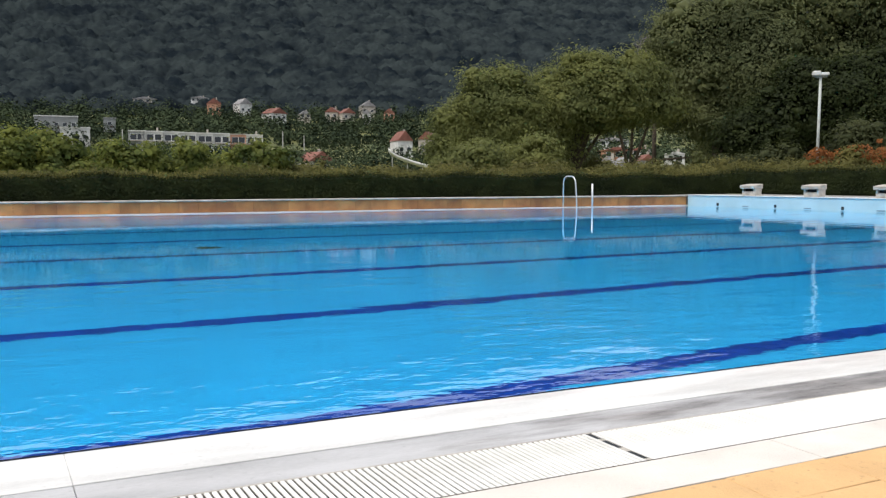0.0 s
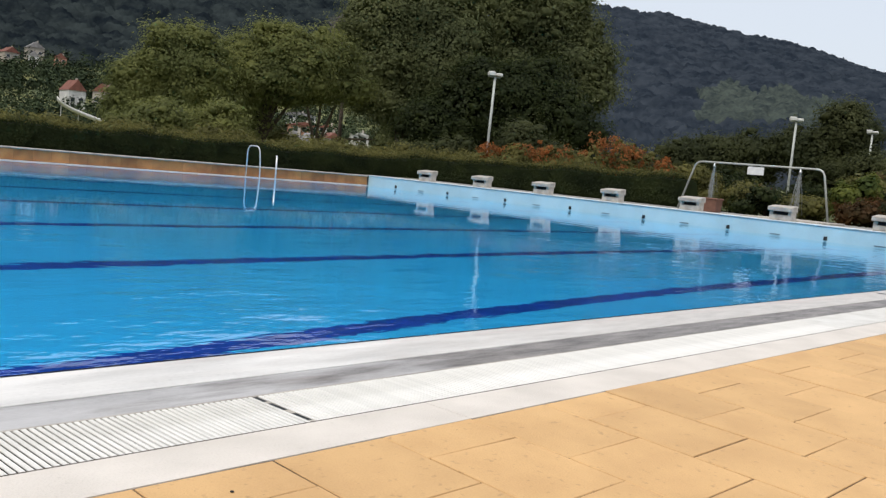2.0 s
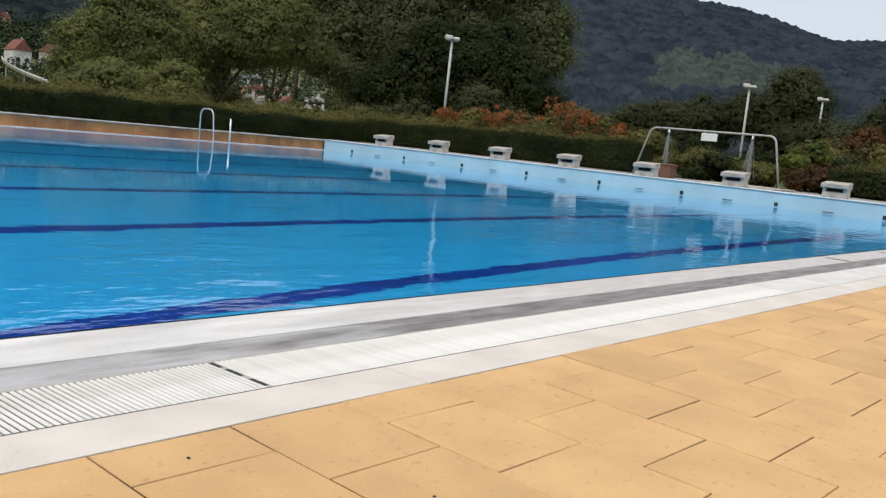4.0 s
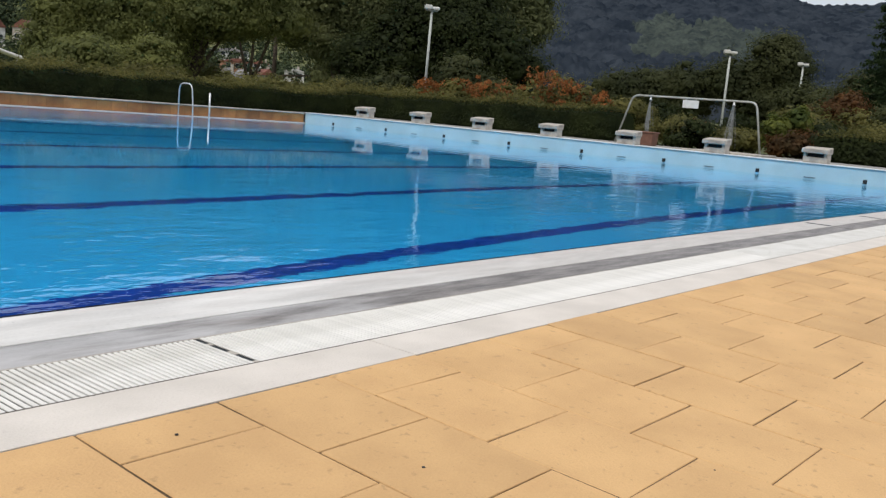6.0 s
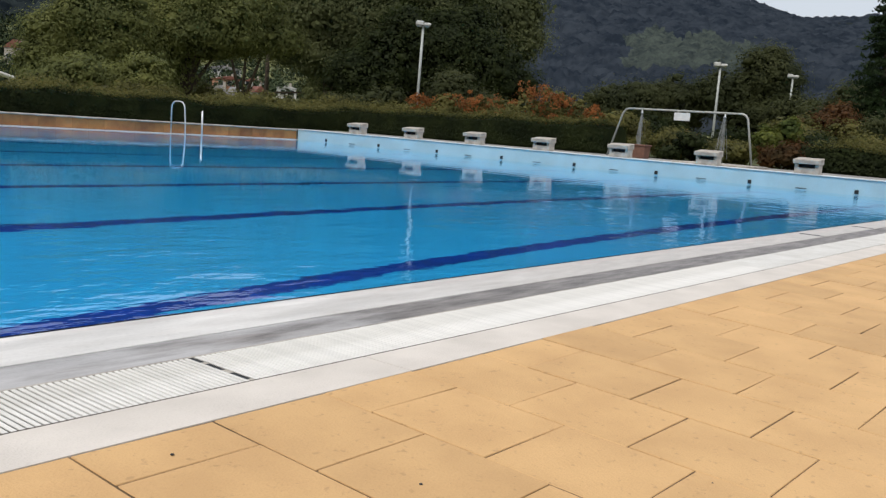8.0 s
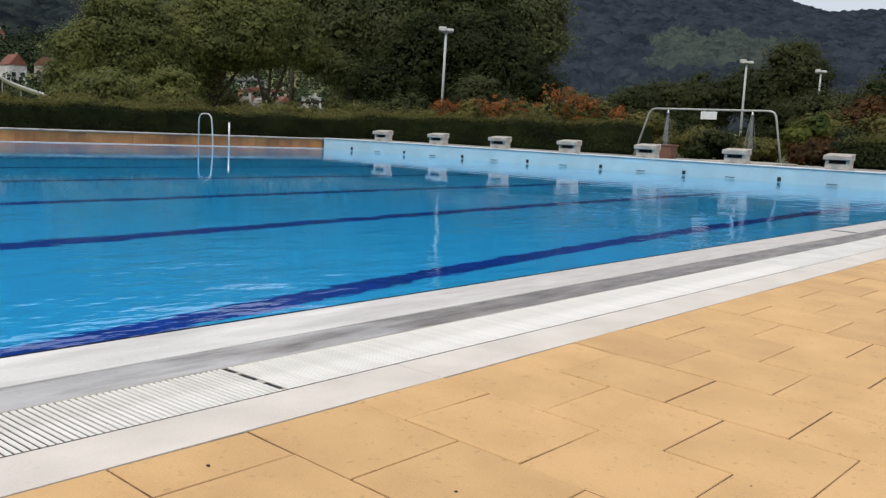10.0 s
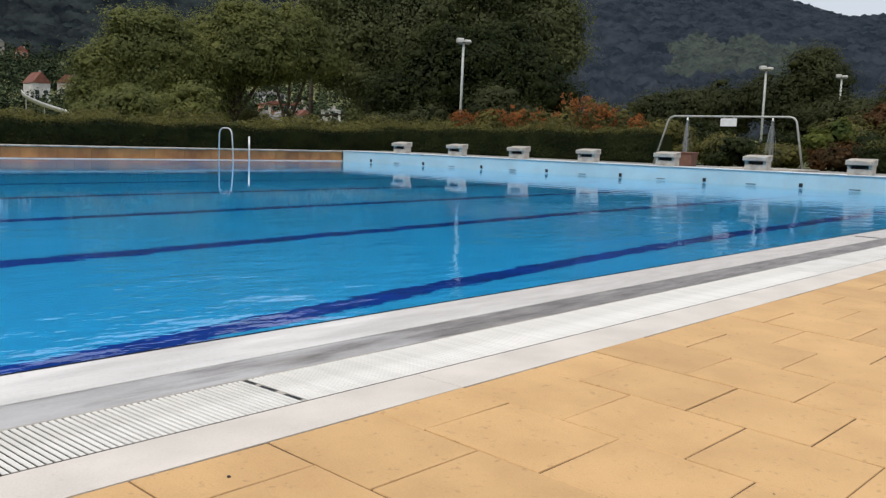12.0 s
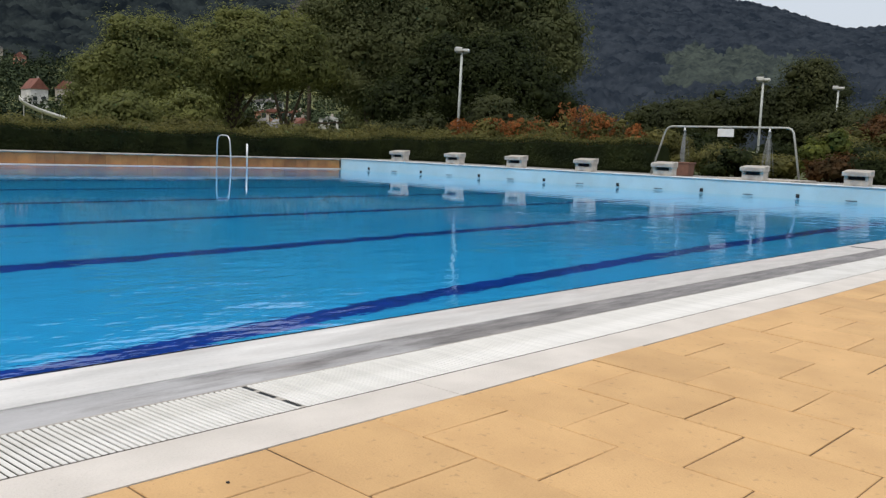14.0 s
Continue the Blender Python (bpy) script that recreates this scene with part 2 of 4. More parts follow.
M_WIRE = mat("concrete pole", (0.42, 0.41, 0.39), 0.8, 0.1, 2, 0.1, 10)

M_WATER = bpy.data.materials.new("clear pool water")
M_WATER.use_nodes = True
n, l = M_WATER.node_tree.nodes, M_WATER.node_tree.links
p = n["Principled BSDF"]
p.inputs["Base Color"].default_value = (0.10, 0.64, 0.97, 1)
p.inputs["Roughness"].default_value, p.inputs["IOR"].default_value = 0.008, 1.333
p.inputs["Transmission Weight"].default_value = 1.0
co, mp = n.new("ShaderNodeTexCoord"), n.new("ShaderNodeMapping")
mp.inputs["Scale"].default_value = (1.0, 1.9, 1.0)
mp.inputs["Rotation"].default_value = (0, 0, radians(38))
wa, wb, add, bp = n.new("ShaderNodeTexNoise"), n.new("ShaderNodeTexNoise"), n.new("ShaderNodeMath"), n.new("ShaderNodeBump")
wa.inputs["Scale"].default_value, wa.inputs["Detail"].default_value = 2.0, 1.5
wb.inputs["Scale"].default_value, wb.inputs["Detail"].default_value = 7.5, 2.0
add.operation = "MULTIPLY_ADD"
add.inputs[1].default_value = 0.32
bp.inputs["Strength"].default_value, bp.inputs["Distance"].default_value = 1.0, 0.0078
l.new(co.outputs["Object"], mp.inputs["Vector"])
l.new(mp.outputs[0], wa.inputs["Vector"])
l.new(mp.outputs[0], wb.inputs["Vector"])
l.new(wb.outputs[0], add.inputs[0])
l.new(wa.outputs[0], add.inputs[2])
calm, span, scaled = n.new("ShaderNodeTexNoise"), n.new("ShaderNodeMapRange"), n.new("ShaderNodeMath")
calm.inputs["Scale"].default_value, calm.inputs["Detail"].default_value = 0.33, 2.0
span.inputs["From Min"].default_value, span.inputs["From Max"].default_value = 0.35, 0.65
span.inputs["To Min"].default_value, span.inputs["To Max"].default_value = 0.35, 1.5
scaled.operation = "MULTIPLY"
l.new(mp.outputs[0], calm.inputs["Vector"])
l.new(calm.outputs[0], span.inputs["Value"])
l.new(add.outputs[0], scaled.inputs[0])
l.new(span.outputs[0], scaled.inputs[1])
sep, still, tamed = n.new("ShaderNodeSeparateXYZ"), n.new("ShaderNodeMapRange"), n.new("ShaderNodeMath")
still.interpolation_type = "SMOOTHSTEP"
still.inputs["From Min"].default_value, still.inputs["From Max"].default_value = 1.0, 8.0
still.inputs["To Min"].default_value, still.inputs["To Max"].default_value = 1.0, 0.11
tamed.operation = "MULTIPLY"
l.new(co.outputs["Object"], sep.inputs[0])
l.new(sep.outputs["Y"], still.inputs["Value"])
l.new(scaled.outputs[0], tamed.inputs[0])
l.new(still.outputs[0], tamed.inputs[1])
swell, reach, both_waves = n.new("ShaderNodeTexWave"), n.new("ShaderNodeMapRange"), n.new("ShaderNodeMath")
swell.wave_type, swell.bands_direction, swell.wave_profile = "BANDS", "X", "SIN"
swell.inputs["Scale"].default_value, swell.inputs["Distortion"].default_value, swell.inputs["Detail"].default_value = 0.50, 1.6, 2.0
swell.inputs["Detail Scale"].default_value = 0.5
reach.inputs["From Min"].default_value, reach.inputs["From Max"].default_value, reach.inputs["To Max"].default_value = 13.0, 21.0, 0.34
both_waves.operation = "MULTIPLY_ADD"
l.new(sep.outputs["X"], reach.inputs["Value"])
l.new(co.outputs["Object"], swell.inputs["Vector"])
l.new(swell.outputs["Fac"], both_waves.inputs[0])
l.new(reach.outputs[0], both_waves.inputs[1])
l.new(tamed.outputs[0], both_waves.inputs[2])
l.new(both_waves.outputs[0], bp.inputs["Height"])
l.new(bp.outputs[0], p.inputs["Normal"])


# ---- builders ----
def mesh_of(name, verts, faces):
    """A mesh from arrays: verts (n, 3), faces (m, k)."""
    verts, faces = np.asarray(verts, np.float32), np.asarray(faces, np.int32)
    me = bpy.data.meshes.new(name)
    me.vertices.add(len(verts))
    me.vertices.foreach_set("co", verts.ravel())
    me.loops.add(faces.size)
    me.loops.foreach_set("vertex_index", faces.ravel())
    me.polygons.add(len(faces))
    me.polygons.foreach_set("loop_start", np.arange(0, faces.size, faces.shape[1], dtype=np.int32))
    me.update(calc_edges=True)
    me.polygons.foreach_set("use_smooth", [False] * len(faces))
    return me


def mesh_bm(name, bm):
    me = bpy.data.meshes.new(name)
    bm.to_mesh(me)
    bm.free()
    return me


def put(name, me, material, parent=None, label="", smooth=False):
    """Links a mesh as one object, under a thing or a part where parent is given."""
    if material and not me.materials:
        me.materials.append(material)
    if smooth:
        me.polygons.foreach_set("use_smooth", [True] * len(me.polygons))
    ob = new(name, me)
    if parent:
        ob.parent = parent
    return tagged(ob, label=label)


def part(name, bm, material, parent=None, label="", smooth=False):
    return put(name, mesh_bm(name, bm), material, parent, label, smooth)


def empty(name, x=0, y=0, z=0, turn=0, **tags):
    ob = new(name)
    ob.matrix_basis = pose(x, y, z, 0, 0, turn)
    return tagged(ob, **tags)


def box(bm, lo, hi, bevel=0.0):
    m = Matrix.Translation([(a + b) / 2 for a, b in zip(lo, hi)]) @ Matrix.Diagonal([b - a for a, b in zip(lo, hi)] + [1])
    made = bmesh.ops.create_cube(bm, size=1, matrix=m)
    if bevel:
        edges = list({e for v in made["verts"] for e in v.link_edges})
        bmesh.ops.bevel(bm, geom=edges, offset=bevel, segments=1, affect="EDGES", profile=0.7)
    return bm


def boxed(lo, hi, bevel=0.0):
    return box(bmesh.new(), lo, hi, bevel)


def tube(points, radii, sides=10):
    """Arrays of a tapered tube along points, closed at both ends by shrinking rings."""
    pts = [Vector(q) for q in points]
    radii = [radii] * len(pts) if isinstance(radii, (int, float)) else list(radii)
    pts, radii = [pts[0], *pts, pts[-1]], [radii[0] * 0.05, *radii, radii[-1] * 0.05]
    verts, faces = [], []
    side = None
    for i, q in enumerate(pts):
        d = (pts[min(i + 1, len(pts) - 1)] - pts[max(i - 1, 0)])
        d = d.normalized() if d.length > 1e-9 else Vector((0, 0, 1))
        side = d.orthogonal().normalized() if side is None else (side - d * side.dot(d)).normalized()
        up = d.cross(side)
        for k in range(sides):
            a = 2 * math.pi * k / sides
            verts.append(q + (side * math.cos(a) + up * math.sin(a)) * radii[i])
    for i in range(len(pts) - 1):
        for k in range(sides):
            a, b = i * sides + k, i * sides + (k + 1) % sides
            faces.append((a, b, b + sides, a + sides))
    return np.array([tuple(v) for v in verts]), np.array(faces)


def joined(pieces):
    verts, faces, base = [], [], 0
    for v, f in pieces:
        verts.append(v)
        faces.append(f + base)
        base += len(v)
    return np.concatenate(verts), np.concatenate(faces)


def arc(points, bend, steps=6):
    """Rounds the inner corners of a polyline."""
    pts = [Vector(q) for q in points]
    out = [pts[0]]
    for a, b, c in zip(pts, pts[1:], pts[2:]):
        p0, p1 = b + (a - b).normalized() * bend, b + (c - b).normalized() * bend
        for k in range(steps + 1):
            u = k / steps
            out.append(p0 * (1 - u) ** 2 + b * 2 * u * (1 - u) + p1 * u * u)
    out.append(pts[-1])
    return out


CX, CY, CZ = 0.0, -3.04, 0.83


def at(bearing, d):
    """Plan position by bearing (from +y towards +x) and distance from the viewpoint's place on the deck."""
    return CX + d * math.sin(radians(bearing)), CY + d * math.cos(radians(bearing))


def leaves(rng, centres, size, slim=0.5, out=None):
    """Small leaf blades, one at each centre, turned at random, or facing roughly the ways given."""
    k = len(centres)
    d = rng.normal(size=(k, 3))
    if out is not None:
        d = d * 0.24 + out + np.array([0, 0, 0.35])
    d /= np.linalg.norm(d, axis=1)[:, None]
    a = np.cross(d, rng.normal(size=(k, 3)))
    a /= np.linalg.norm(a, axis=1)[:, None]
    b = np.cross(d, a)
    s = size * rng.uniform(0.6, 1.35, (k, 1))
    a, b = a * s, b * s * slim
    c = np.asarray(centres)
    v = np.stack([c - a, c + b, c + a, c - b], 1).reshape(-1, 3)
    return v, np.arange(4 * k).reshape(-1, 4)


def clump_points(rng, lobes, clumps, per, clump_size):
    """Leaf places: puffs of leaves over the outer part of ellipsoid lobes (x, y, z, rx, ry, rz)."""
    lobes = np.array(lobes, float)
    w = (lobes[:, 3] * lobes[:, 4] * lobes[:, 5]) ** (2 / 3)
    pick = rng.choice(len(lobes), clumps, p=w / w.sum())
    d = rng.normal(size=(clumps, 3))
    d /= np.linalg.norm(d, axis=1)[:, None]
    r = rng.uniform(0.3, 1.0, (clumps, 1)) ** 0.4
    c = lobes[pick, :3] + d * r * lobes[pick, 3:]
    size = clump_size * rng.uniform(0.45, 1.5, (clumps, 1, 1))
    o = rng.normal(size=(clumps, per, 3))
    o /= np.linalg.norm(o, axis=2)[..., None]
    o = o * (rng.uniform(0.25, 1.0, (clumps, per, 1)) ** 0.45 + np.abs(rng.normal(size=(clumps, per, 1))) * 0.30)
    way = o / np.linalg.norm(o, axis=2)[..., None] * 0.75 + d[:, None, :] * 0.5
    return (c[:, None, :] + o * size * np.array([1, 1, 0.7])).reshape(-1, 3), way.reshape(-1, 3), (c, size[:, :, 0])


def puffs(rng, centres, radii):
    """Small uneven lumps that close the clumps of leaves from within."""
    bm = bmesh.new()
    bmesh.ops.create_icosphere(bm, subdivisions=1, radius=1)
    bv = np.array([tuple(q.co) for q in bm.verts])
    bf = np.array([[q.index for q in t.verts] for t in bm.faces])
    bm.free()
    k = len(centres)
    v = bv[None] * radii[:, :, None] * (rng.normal(size=(k, len(bv), 1)) * 0.2 + 1) * np.array([1, 1, 0.7]) + centres[:, None, :]
    tri = (bf[None] + (np.arange(k) * len(bv))[:, None, None]).reshape(-1, 3)
    return v.reshape(-1, 3), np.column_stack([tri, tri[:, 2]])


def tree(name, x, y, z, lobes, material, label, clumps=500, per=60, clump=0.45, leaf=0.12, seed=1, trunk=0.25, category="tree", core=0.62, group=""):
    """Lobes are relative to the foot. Trunk and limbs reach into the lobes; the crown is leaves over dark inner boughs."""
    rng = np.random.default_rng(seed)
    ob = empty(name, x, y, z, label=label, category=category, group=group)
    tubes = []
    low = min(q[2] - q[5] for q in lobes)
    fork = max(0.25, low + 0.35)
    tubes.append(tube([(0, 0, -0.3), (trunk * 0.3, 0, fork * 0.5), (0, trunk * 0.2, fork)], [trunk * 1.25, trunk, trunk * 0.85]))
    for q in lobes:
        mid = (q[0] * 0.4, q[1] * 0.4, fork + (q[2] - fork) * 0.82)
        tubes.append(tube([(0, 0, fork - 0.1), mid, q[:3], (q[0] * 1.1, q[1] * 1.1, q[2] + q[5] * 0.7)],
                          [trunk * 0.6, trunk * min(0.4, q[3] * 0.16), trunk * min(0.25, q[3] * 0.1), trunk * 0.05], 7))
    put("trunk", mesh_of("trunk", *joined(tubes)), M_BARK, ob, smooth=True)
    pts, way, heart = clump_points(rng, lobes, clumps, per, clump)
    inner, way_in, _ = clump_points(rng, [(*q[:3], *(np.array(q[3:]) * core)) for q in lobes], clumps // 3, per // 3, clump)
    v, f = joined([leaves(rng, pts, leaf, 0.6, way), leaves(rng, inner, leaf * 1.7, 0.8, way_in)])
    v[:, 2] = np.maximum(v[:, 2], 0.02)
    put("crown", mesh_of("crown", v, f), material, ob)
    pv, pf = puffs(rng, heart[0], heart[1] * 0.42)
    pv[:, 2] = np.maximum(pv[:, 2], 0.02)
    tagged(put("inner_foliage", mesh_of("inner_foliage", pv, pf[:, :3]), material, ob, smooth=True), kind="stuff")
    return ob

# ---- ground and hills ----
RIDGE = [(-40, 15.5), (0, 15.5), (22, 15.0), (38, 12.1), (46, 10.8), (57, 10.7), (61, 10.1), (64, 9.6), (67.3, 9.0), (71.5, 7.7), (76, 6.4), (84, 4.5), (130, 3.0)]
FAR_RIDGE = [(-40, 2), (58, 2.0), (66, 5.5), (71, 7.75), (73.5, 8.05), (76, 8.25), (82, 7.6), (95, 6.0), (130, 3.0)]


def ridge(table, az):
    return np.interp(az, [q[0] for q in table], [q[1] - (0.3 if q[1] > 5 else 0) for q in table])


def ground_height(x, y):
    """Height of the land: level by the pool, a valley side with houses, wooded hills, a further ridge."""
    dx, dy = np.asarray(x, float) - CX, np.asarray(y, float) - CY
    r, az = np.hypot(dx, dy), np.degrees(np.arctan2(dx, dy))
    az = np.where(np.abs(az) > 130, 130, az)
    e1, e2 = ridge(RIDGE, az), ridge(FAR_RIDGE, az)
    el = np.interp(r, [0, 45, 120, 200, 300, 450, 600], [-0.6, -0.45, 0.15, 0.75, 1.75, 3.7, 5.4])
    up = np.clip((r - 600) / 500, 0, 1)
    el = np.minimum(el + up * 2, e1) * (1 - up) + e1 * up
    z = CZ + r * np.tan(np.radians(el))
    past = np.clip((r - 1100) / 400, 0, 1)
    back = CZ + 2200 * np.tan(np.radians(e2)) * np.clip((r - 1300) / 900, 0, 1)
    z = np.where(r > 1100, np.maximum((CZ + 1100 * np.tan(np.radians(e1))) * (1 - past), back), z)
    return np.where(r < 34, 0.3, z + np.clip((34 - r + 12) / 12, 0, 1) * (0.3 - z))


def polar_sheet(bearings, reaches):
    a, r = np.meshgrid(np.radians(bearings), reaches)
    x, y = CX + r * np.sin(a), CY + r * np.cos(a)
    z = ground_height(x, y)
    rough = np.array([noise.noise(Vector((q[0] * 0.008, q[1] * 0.008, 2.0))) for q in np.stack([x, y], -1).reshape(-1, 2)]).reshape(z.shape)
    z = z + rough * np.clip((r - 450) / 600, 0, 1) * 5 * (r < 1000) - 8 * np.clip((r - 480) / 60, 0, 1) * (r < 1090)
    k, n_b = len(reaches), len(bearings)
    i = np.arange((k - 1) * n_b).reshape(k - 1, n_b)
    nxt = np.roll(i, -1, axis=1)
    f = np.stack([i, nxt, nxt + n_b, i + n_b], -1).reshape(-1, 4)
    return np.stack([x, y, z], -1).reshape(-1, 3), f


reaches = np.concatenate([np.linspace(33.5, 120, 14), np.linspace(140, 1100, 49), np.linspace(1130, 2200, 22), [2600, 3500, 4800]])
v, f = polar_sheet(np.arange(-180, 180, 1.5), reaches)
wooded = np.hypot(v[f[:, 0], 0] - CX, v[f[:, 0], 1] - CY) > 472
v[:, 2] = np.where(np.hypot(v[:, 0], v[:, 1]) < 33.9, np.minimum(v[:, 2], 0.3), v[:, 2])
ground = tagged(put("ground", mesh_of("ground", v, f), M_GROUND, smooth=True), kind="structure", label="dry grass ground rising to wooded hills")
ground.data.materials.append(M_FLOOR)
ground.data.polygons.foreach_set("material_index", wooded.astype(np.int32))


def canopy(name, label, az, reach, n_az, n_r, cell, dome, lift, materials, paler=None):
    """A closed forest canopy: a finely divided sheet raised over the land into domes, one for each crown."""
    bearings, reaches = np.linspace(*az, n_az), np.linspace(*reach, n_r)
    a, r = np.meshgrid(np.radians(bearings), reaches)
    x, y = CX + r * np.sin(a), CY + r * np.cos(a)
    z = ground_height(x, y)
    up = np.empty(x.size)
    for i, (px, py) in enumerate(zip(x.ravel(), y.ravel())):
        sway = noise.noise_vector(Vector((px * 0.09, py * 0.09, 4.0))) * 0.22
        d = noise.voronoi(Vector((px / cell, py / cell, 0.5)) + sway)[0]
        e = noise.voronoi(Vector((px / cell * 2.6, py / cell * 2.6, 3.5)) + sway)[0]
        q = Vector((px * 0.03, py * 0.03, 1.0))
        up[i] = (dome * (1 - min(d[0] * 1.1, 1.0) ** 2) + dome * 0.26 * (1 - min(e[0] * 1.1, 1.0) ** 2) + dome * 0.35 * noise.noise(q) + dome * 0.5 * noise.noise(q * 0.28)
                 + dome * 0.2 * noise.noise(q * 9) + dome * 0.16 * noise.noise(q * 22))
    z = z + lift + up.reshape(z.shape)
    z[0] -= 25  # the edge of the wood comes down to the ground
    i = np.arange((n_r - 1) * n_az).reshape(n_r - 1, n_az)[:, :-1]
    f = np.stack([i, i + 1, i + 1 + n_az, i + n_az], -1).reshape(-1, 4)
    ob = tagged(put(name, mesh_of(name, np.stack([x, y, z], -1).reshape(-1, 3), f), materials[0], smooth=True), kind="stuff", label=label, category="forest")
    if paler:
        ob.data.materials.append(materials[1])
        fa, fr = np.degrees(a.ravel()[f[:, 0]]), r.ravel()[f[:, 0]]
        ob.data.polygons.foreach_set("material_index", paler(fa, fr).astype(np.int32))
    return ob


def pale_patch(fa, fr):
    return (fa > 62.0 + 0.5 * np.sin(fr * 0.05)) & (fa < 69.5 + 0.6 * np.sin(fr * 0.037)) & (fr > 455) & (fr < 640 + 40 * np.sin(fa * 2.1) + 9 * np.sin(fa * 13))


def scatter(rng, count, az, reach, lift):
    a, r = np.radians(rng.uniform(*az, count)), np.sqrt(rng.uniform(reach[0] ** 2, reach[1] ** 2, count))
    x, y = CX + r * np.sin(a), CY + r * np.cos(a)
    return np.stack([x, y, ground_height(x, y) + lift], -1)


def far_trees(name, label, rng, places, size, per, blade, material):
    """Far garden trees as one mesh: domes of leafy sprays facing outwards, over inner boughs."""
    k = len(places)
    s = size * rng.uniform(0.5, 1.5, (k, 1, 1))
    o = rng.normal(size=(k, per, 3))
    o /= np.linalg.norm(o, axis=2)[..., None]
    tall = rng.uniform(0.8, 1.5, (k, 1, 1))
    shape = np.concatenate([np.ones((k, 1, 2)), tall], 2)
    pts = places[:, None, :] + o * s * shape * rng.uniform(0.6, 1.0, (k, per, 1)) + np.array([0, 0, 0.5]) * s
    v, f = leaves(rng, pts.reshape(-1, 3), blade, 0.75, o.reshape(-1, 3) * 0.9)
    return tagged(put(name, mesh_of(name, v, f), material), kind="stuff", label=label, category="trees")


rng = np.random.default_rng(5)
canopy("hillside_forest", "dense dark green forest covering the hillside", (-3, 45.2), (462, 1100), 520, 270, 12.0, 8.5, -3.0, [M_HAZE_FOREST])
canopy("valley_forest", "dark green forest on the valley side, tinted blue for haze, with a paler patch", (45, 86), (190, 1100), 470, 310, 11.0, 7.5, 0.0, [M_HAZE_VALLEY, M_PALEWOOD], pale_patch)
canopy("far_forest", "dark forest on the far ridge", (54, 92), (1500, 2205), 300, 90, 18, 9.0, -3.0, [M_HAZE_VALLEY])
far_trees("village_trees", "dark green garden trees between hillside houses", rng, scatter(rng, 900, (-3, 30), (312, 478), 1.0), 3.4, 90, 0.52, M_VILLAGE)
far_trees("garden_trees", "green garden bushes below the houses", rng, scatter(rng, 520, (-3, 30), (120, 292), 0.4), 2.0, 80, 0.28, M_VILLAGE)

far_trees("cottage_garden_trees", "dark green garden trees round distant cottages", rng, scatter(rng, 330, (33, 46), (200, 470), 0.4), 2.2, 80, 0.40, M_VILLAGE)

# ---- pool ----
PX0, PX1, PY1 = -27.8, 22.19, 21.52
DEPTH, WATER = -1.45, -0.03
tagged(part("pool_floor", boxed((PX0, 0, DEPTH - 0.3), (PX1, PY1, DEPTH)), M_FLOORBLUE), kind="structure", label="pale blue pool floor under clear water")
water = tagged(put("water", mesh_of("water", [(PX0, 0.0, WATER), (PX1, 0.0, WATER), (PX1, PY1, WATER), (PX0, PY1, WATER)], [(0, 1, 2, 3)]), M_WATER),
               kind="structure", label="clear blue slightly rippled pool water")
water.visible_shadow = False
for k in range(8):
    y = 1.52 + 2.65 * k
    lane = empty("lane_marking", 0, y, DEPTH, label="dark blue lane line on the pool floor", category="lane marking", group="lane lines of the pool")
    part("line", boxed((PX0 + 2, -0.125, 0.0), (PX1 - 2, 0.125, 0.006)), M_LANE, lane)
    part("crossbar", boxed((PX1 - 2.0, -0.5, 0.0), (PX1 - 1.75, 0.5, 0.006)), M_LANE, lane)
for x, y in ((3.0, 10.6), (12.3, 15.0)):
    bm = bmesh.new()
    bmesh.ops.create_cone(bm, cap_ends=True, segments=20, radius1=0.2, radius2=0.19, depth=0.012)
    drain = tagged(part("floor_drain", bm, M_DARK), label="round dark drain grate in the pool floor", category="floor drain", group="drains of the pool floor")
    drain.location = (x, y, DEPTH + 0.006)
tagged(part("pool_wall_near", boxed((PX0, -0.3, DEPTH - 0.3), (PX1, -0.01, -0.09)), M_FLOORBLUE), kind="structure", label="pale blue pool side wall")
tagged(part("pool_wall_far", boxed((PX0, PY1 + 0.002, DEPTH - 0.3), (PX1, PY1 + 0.4, -0.04)), M_FLOORBLUE), kind="structure", label="pale blue pool side wall")
tagged(part("pool_wall_west", boxed((PX0 - 0.4, -0.3, DEPTH - 0.3), (PX0, PY1 + 0.4, 0.0)), M_FLOORBLUE), kind="structure", label="pale blue pool end wall")
end_wall = tagged(part("pool_wall_end", boxed((PX1 + 0.002, -0.3, DEPTH - 0.3), (PX1 + 0.4, PY1 + 0.02, 0.325)), M_WALLBLUE), kind="structure",
                  label="raised pale blue end wall of the pool")
HOOK_Y0, LANE_W = 20.08, 2.5
for k in range(8):
    y = HOOK_Y0 - LANE_W * k
    h = tagged(part("rope_anchor", boxed((PX1 - 0.02, y - 0.045, 0.0), (PX1 + 0.001, y + 0.045, 0.095), 0.006), M_DARK), label="small dark rope anchor on the pale blue wall",
               category="rope anchor", group="rope anchors of the end wall")
for k in range(8):
    y = HOOK_Y0 - 1.25 - LANE_W * k
    tagged(part("outlet_slot", boxed((PX1 - 0.012, y - 0.13, 0.0), (PX1 + 0.001, y + 0.13, 0.022), 0.003), M_SLOT), label="narrow grey outlet slot at the waterline",
           category="outlet slot", group="outlet slots of the end wall")
tagged(part("end_wall_rim", boxed((PX1 - 0.025, -0.3, 0.329), (PX1 + 0.42, PY1 + 0.02, 0.36), 0.008), M_WHITECAP), kind="structure", label="white rim on the end wall")
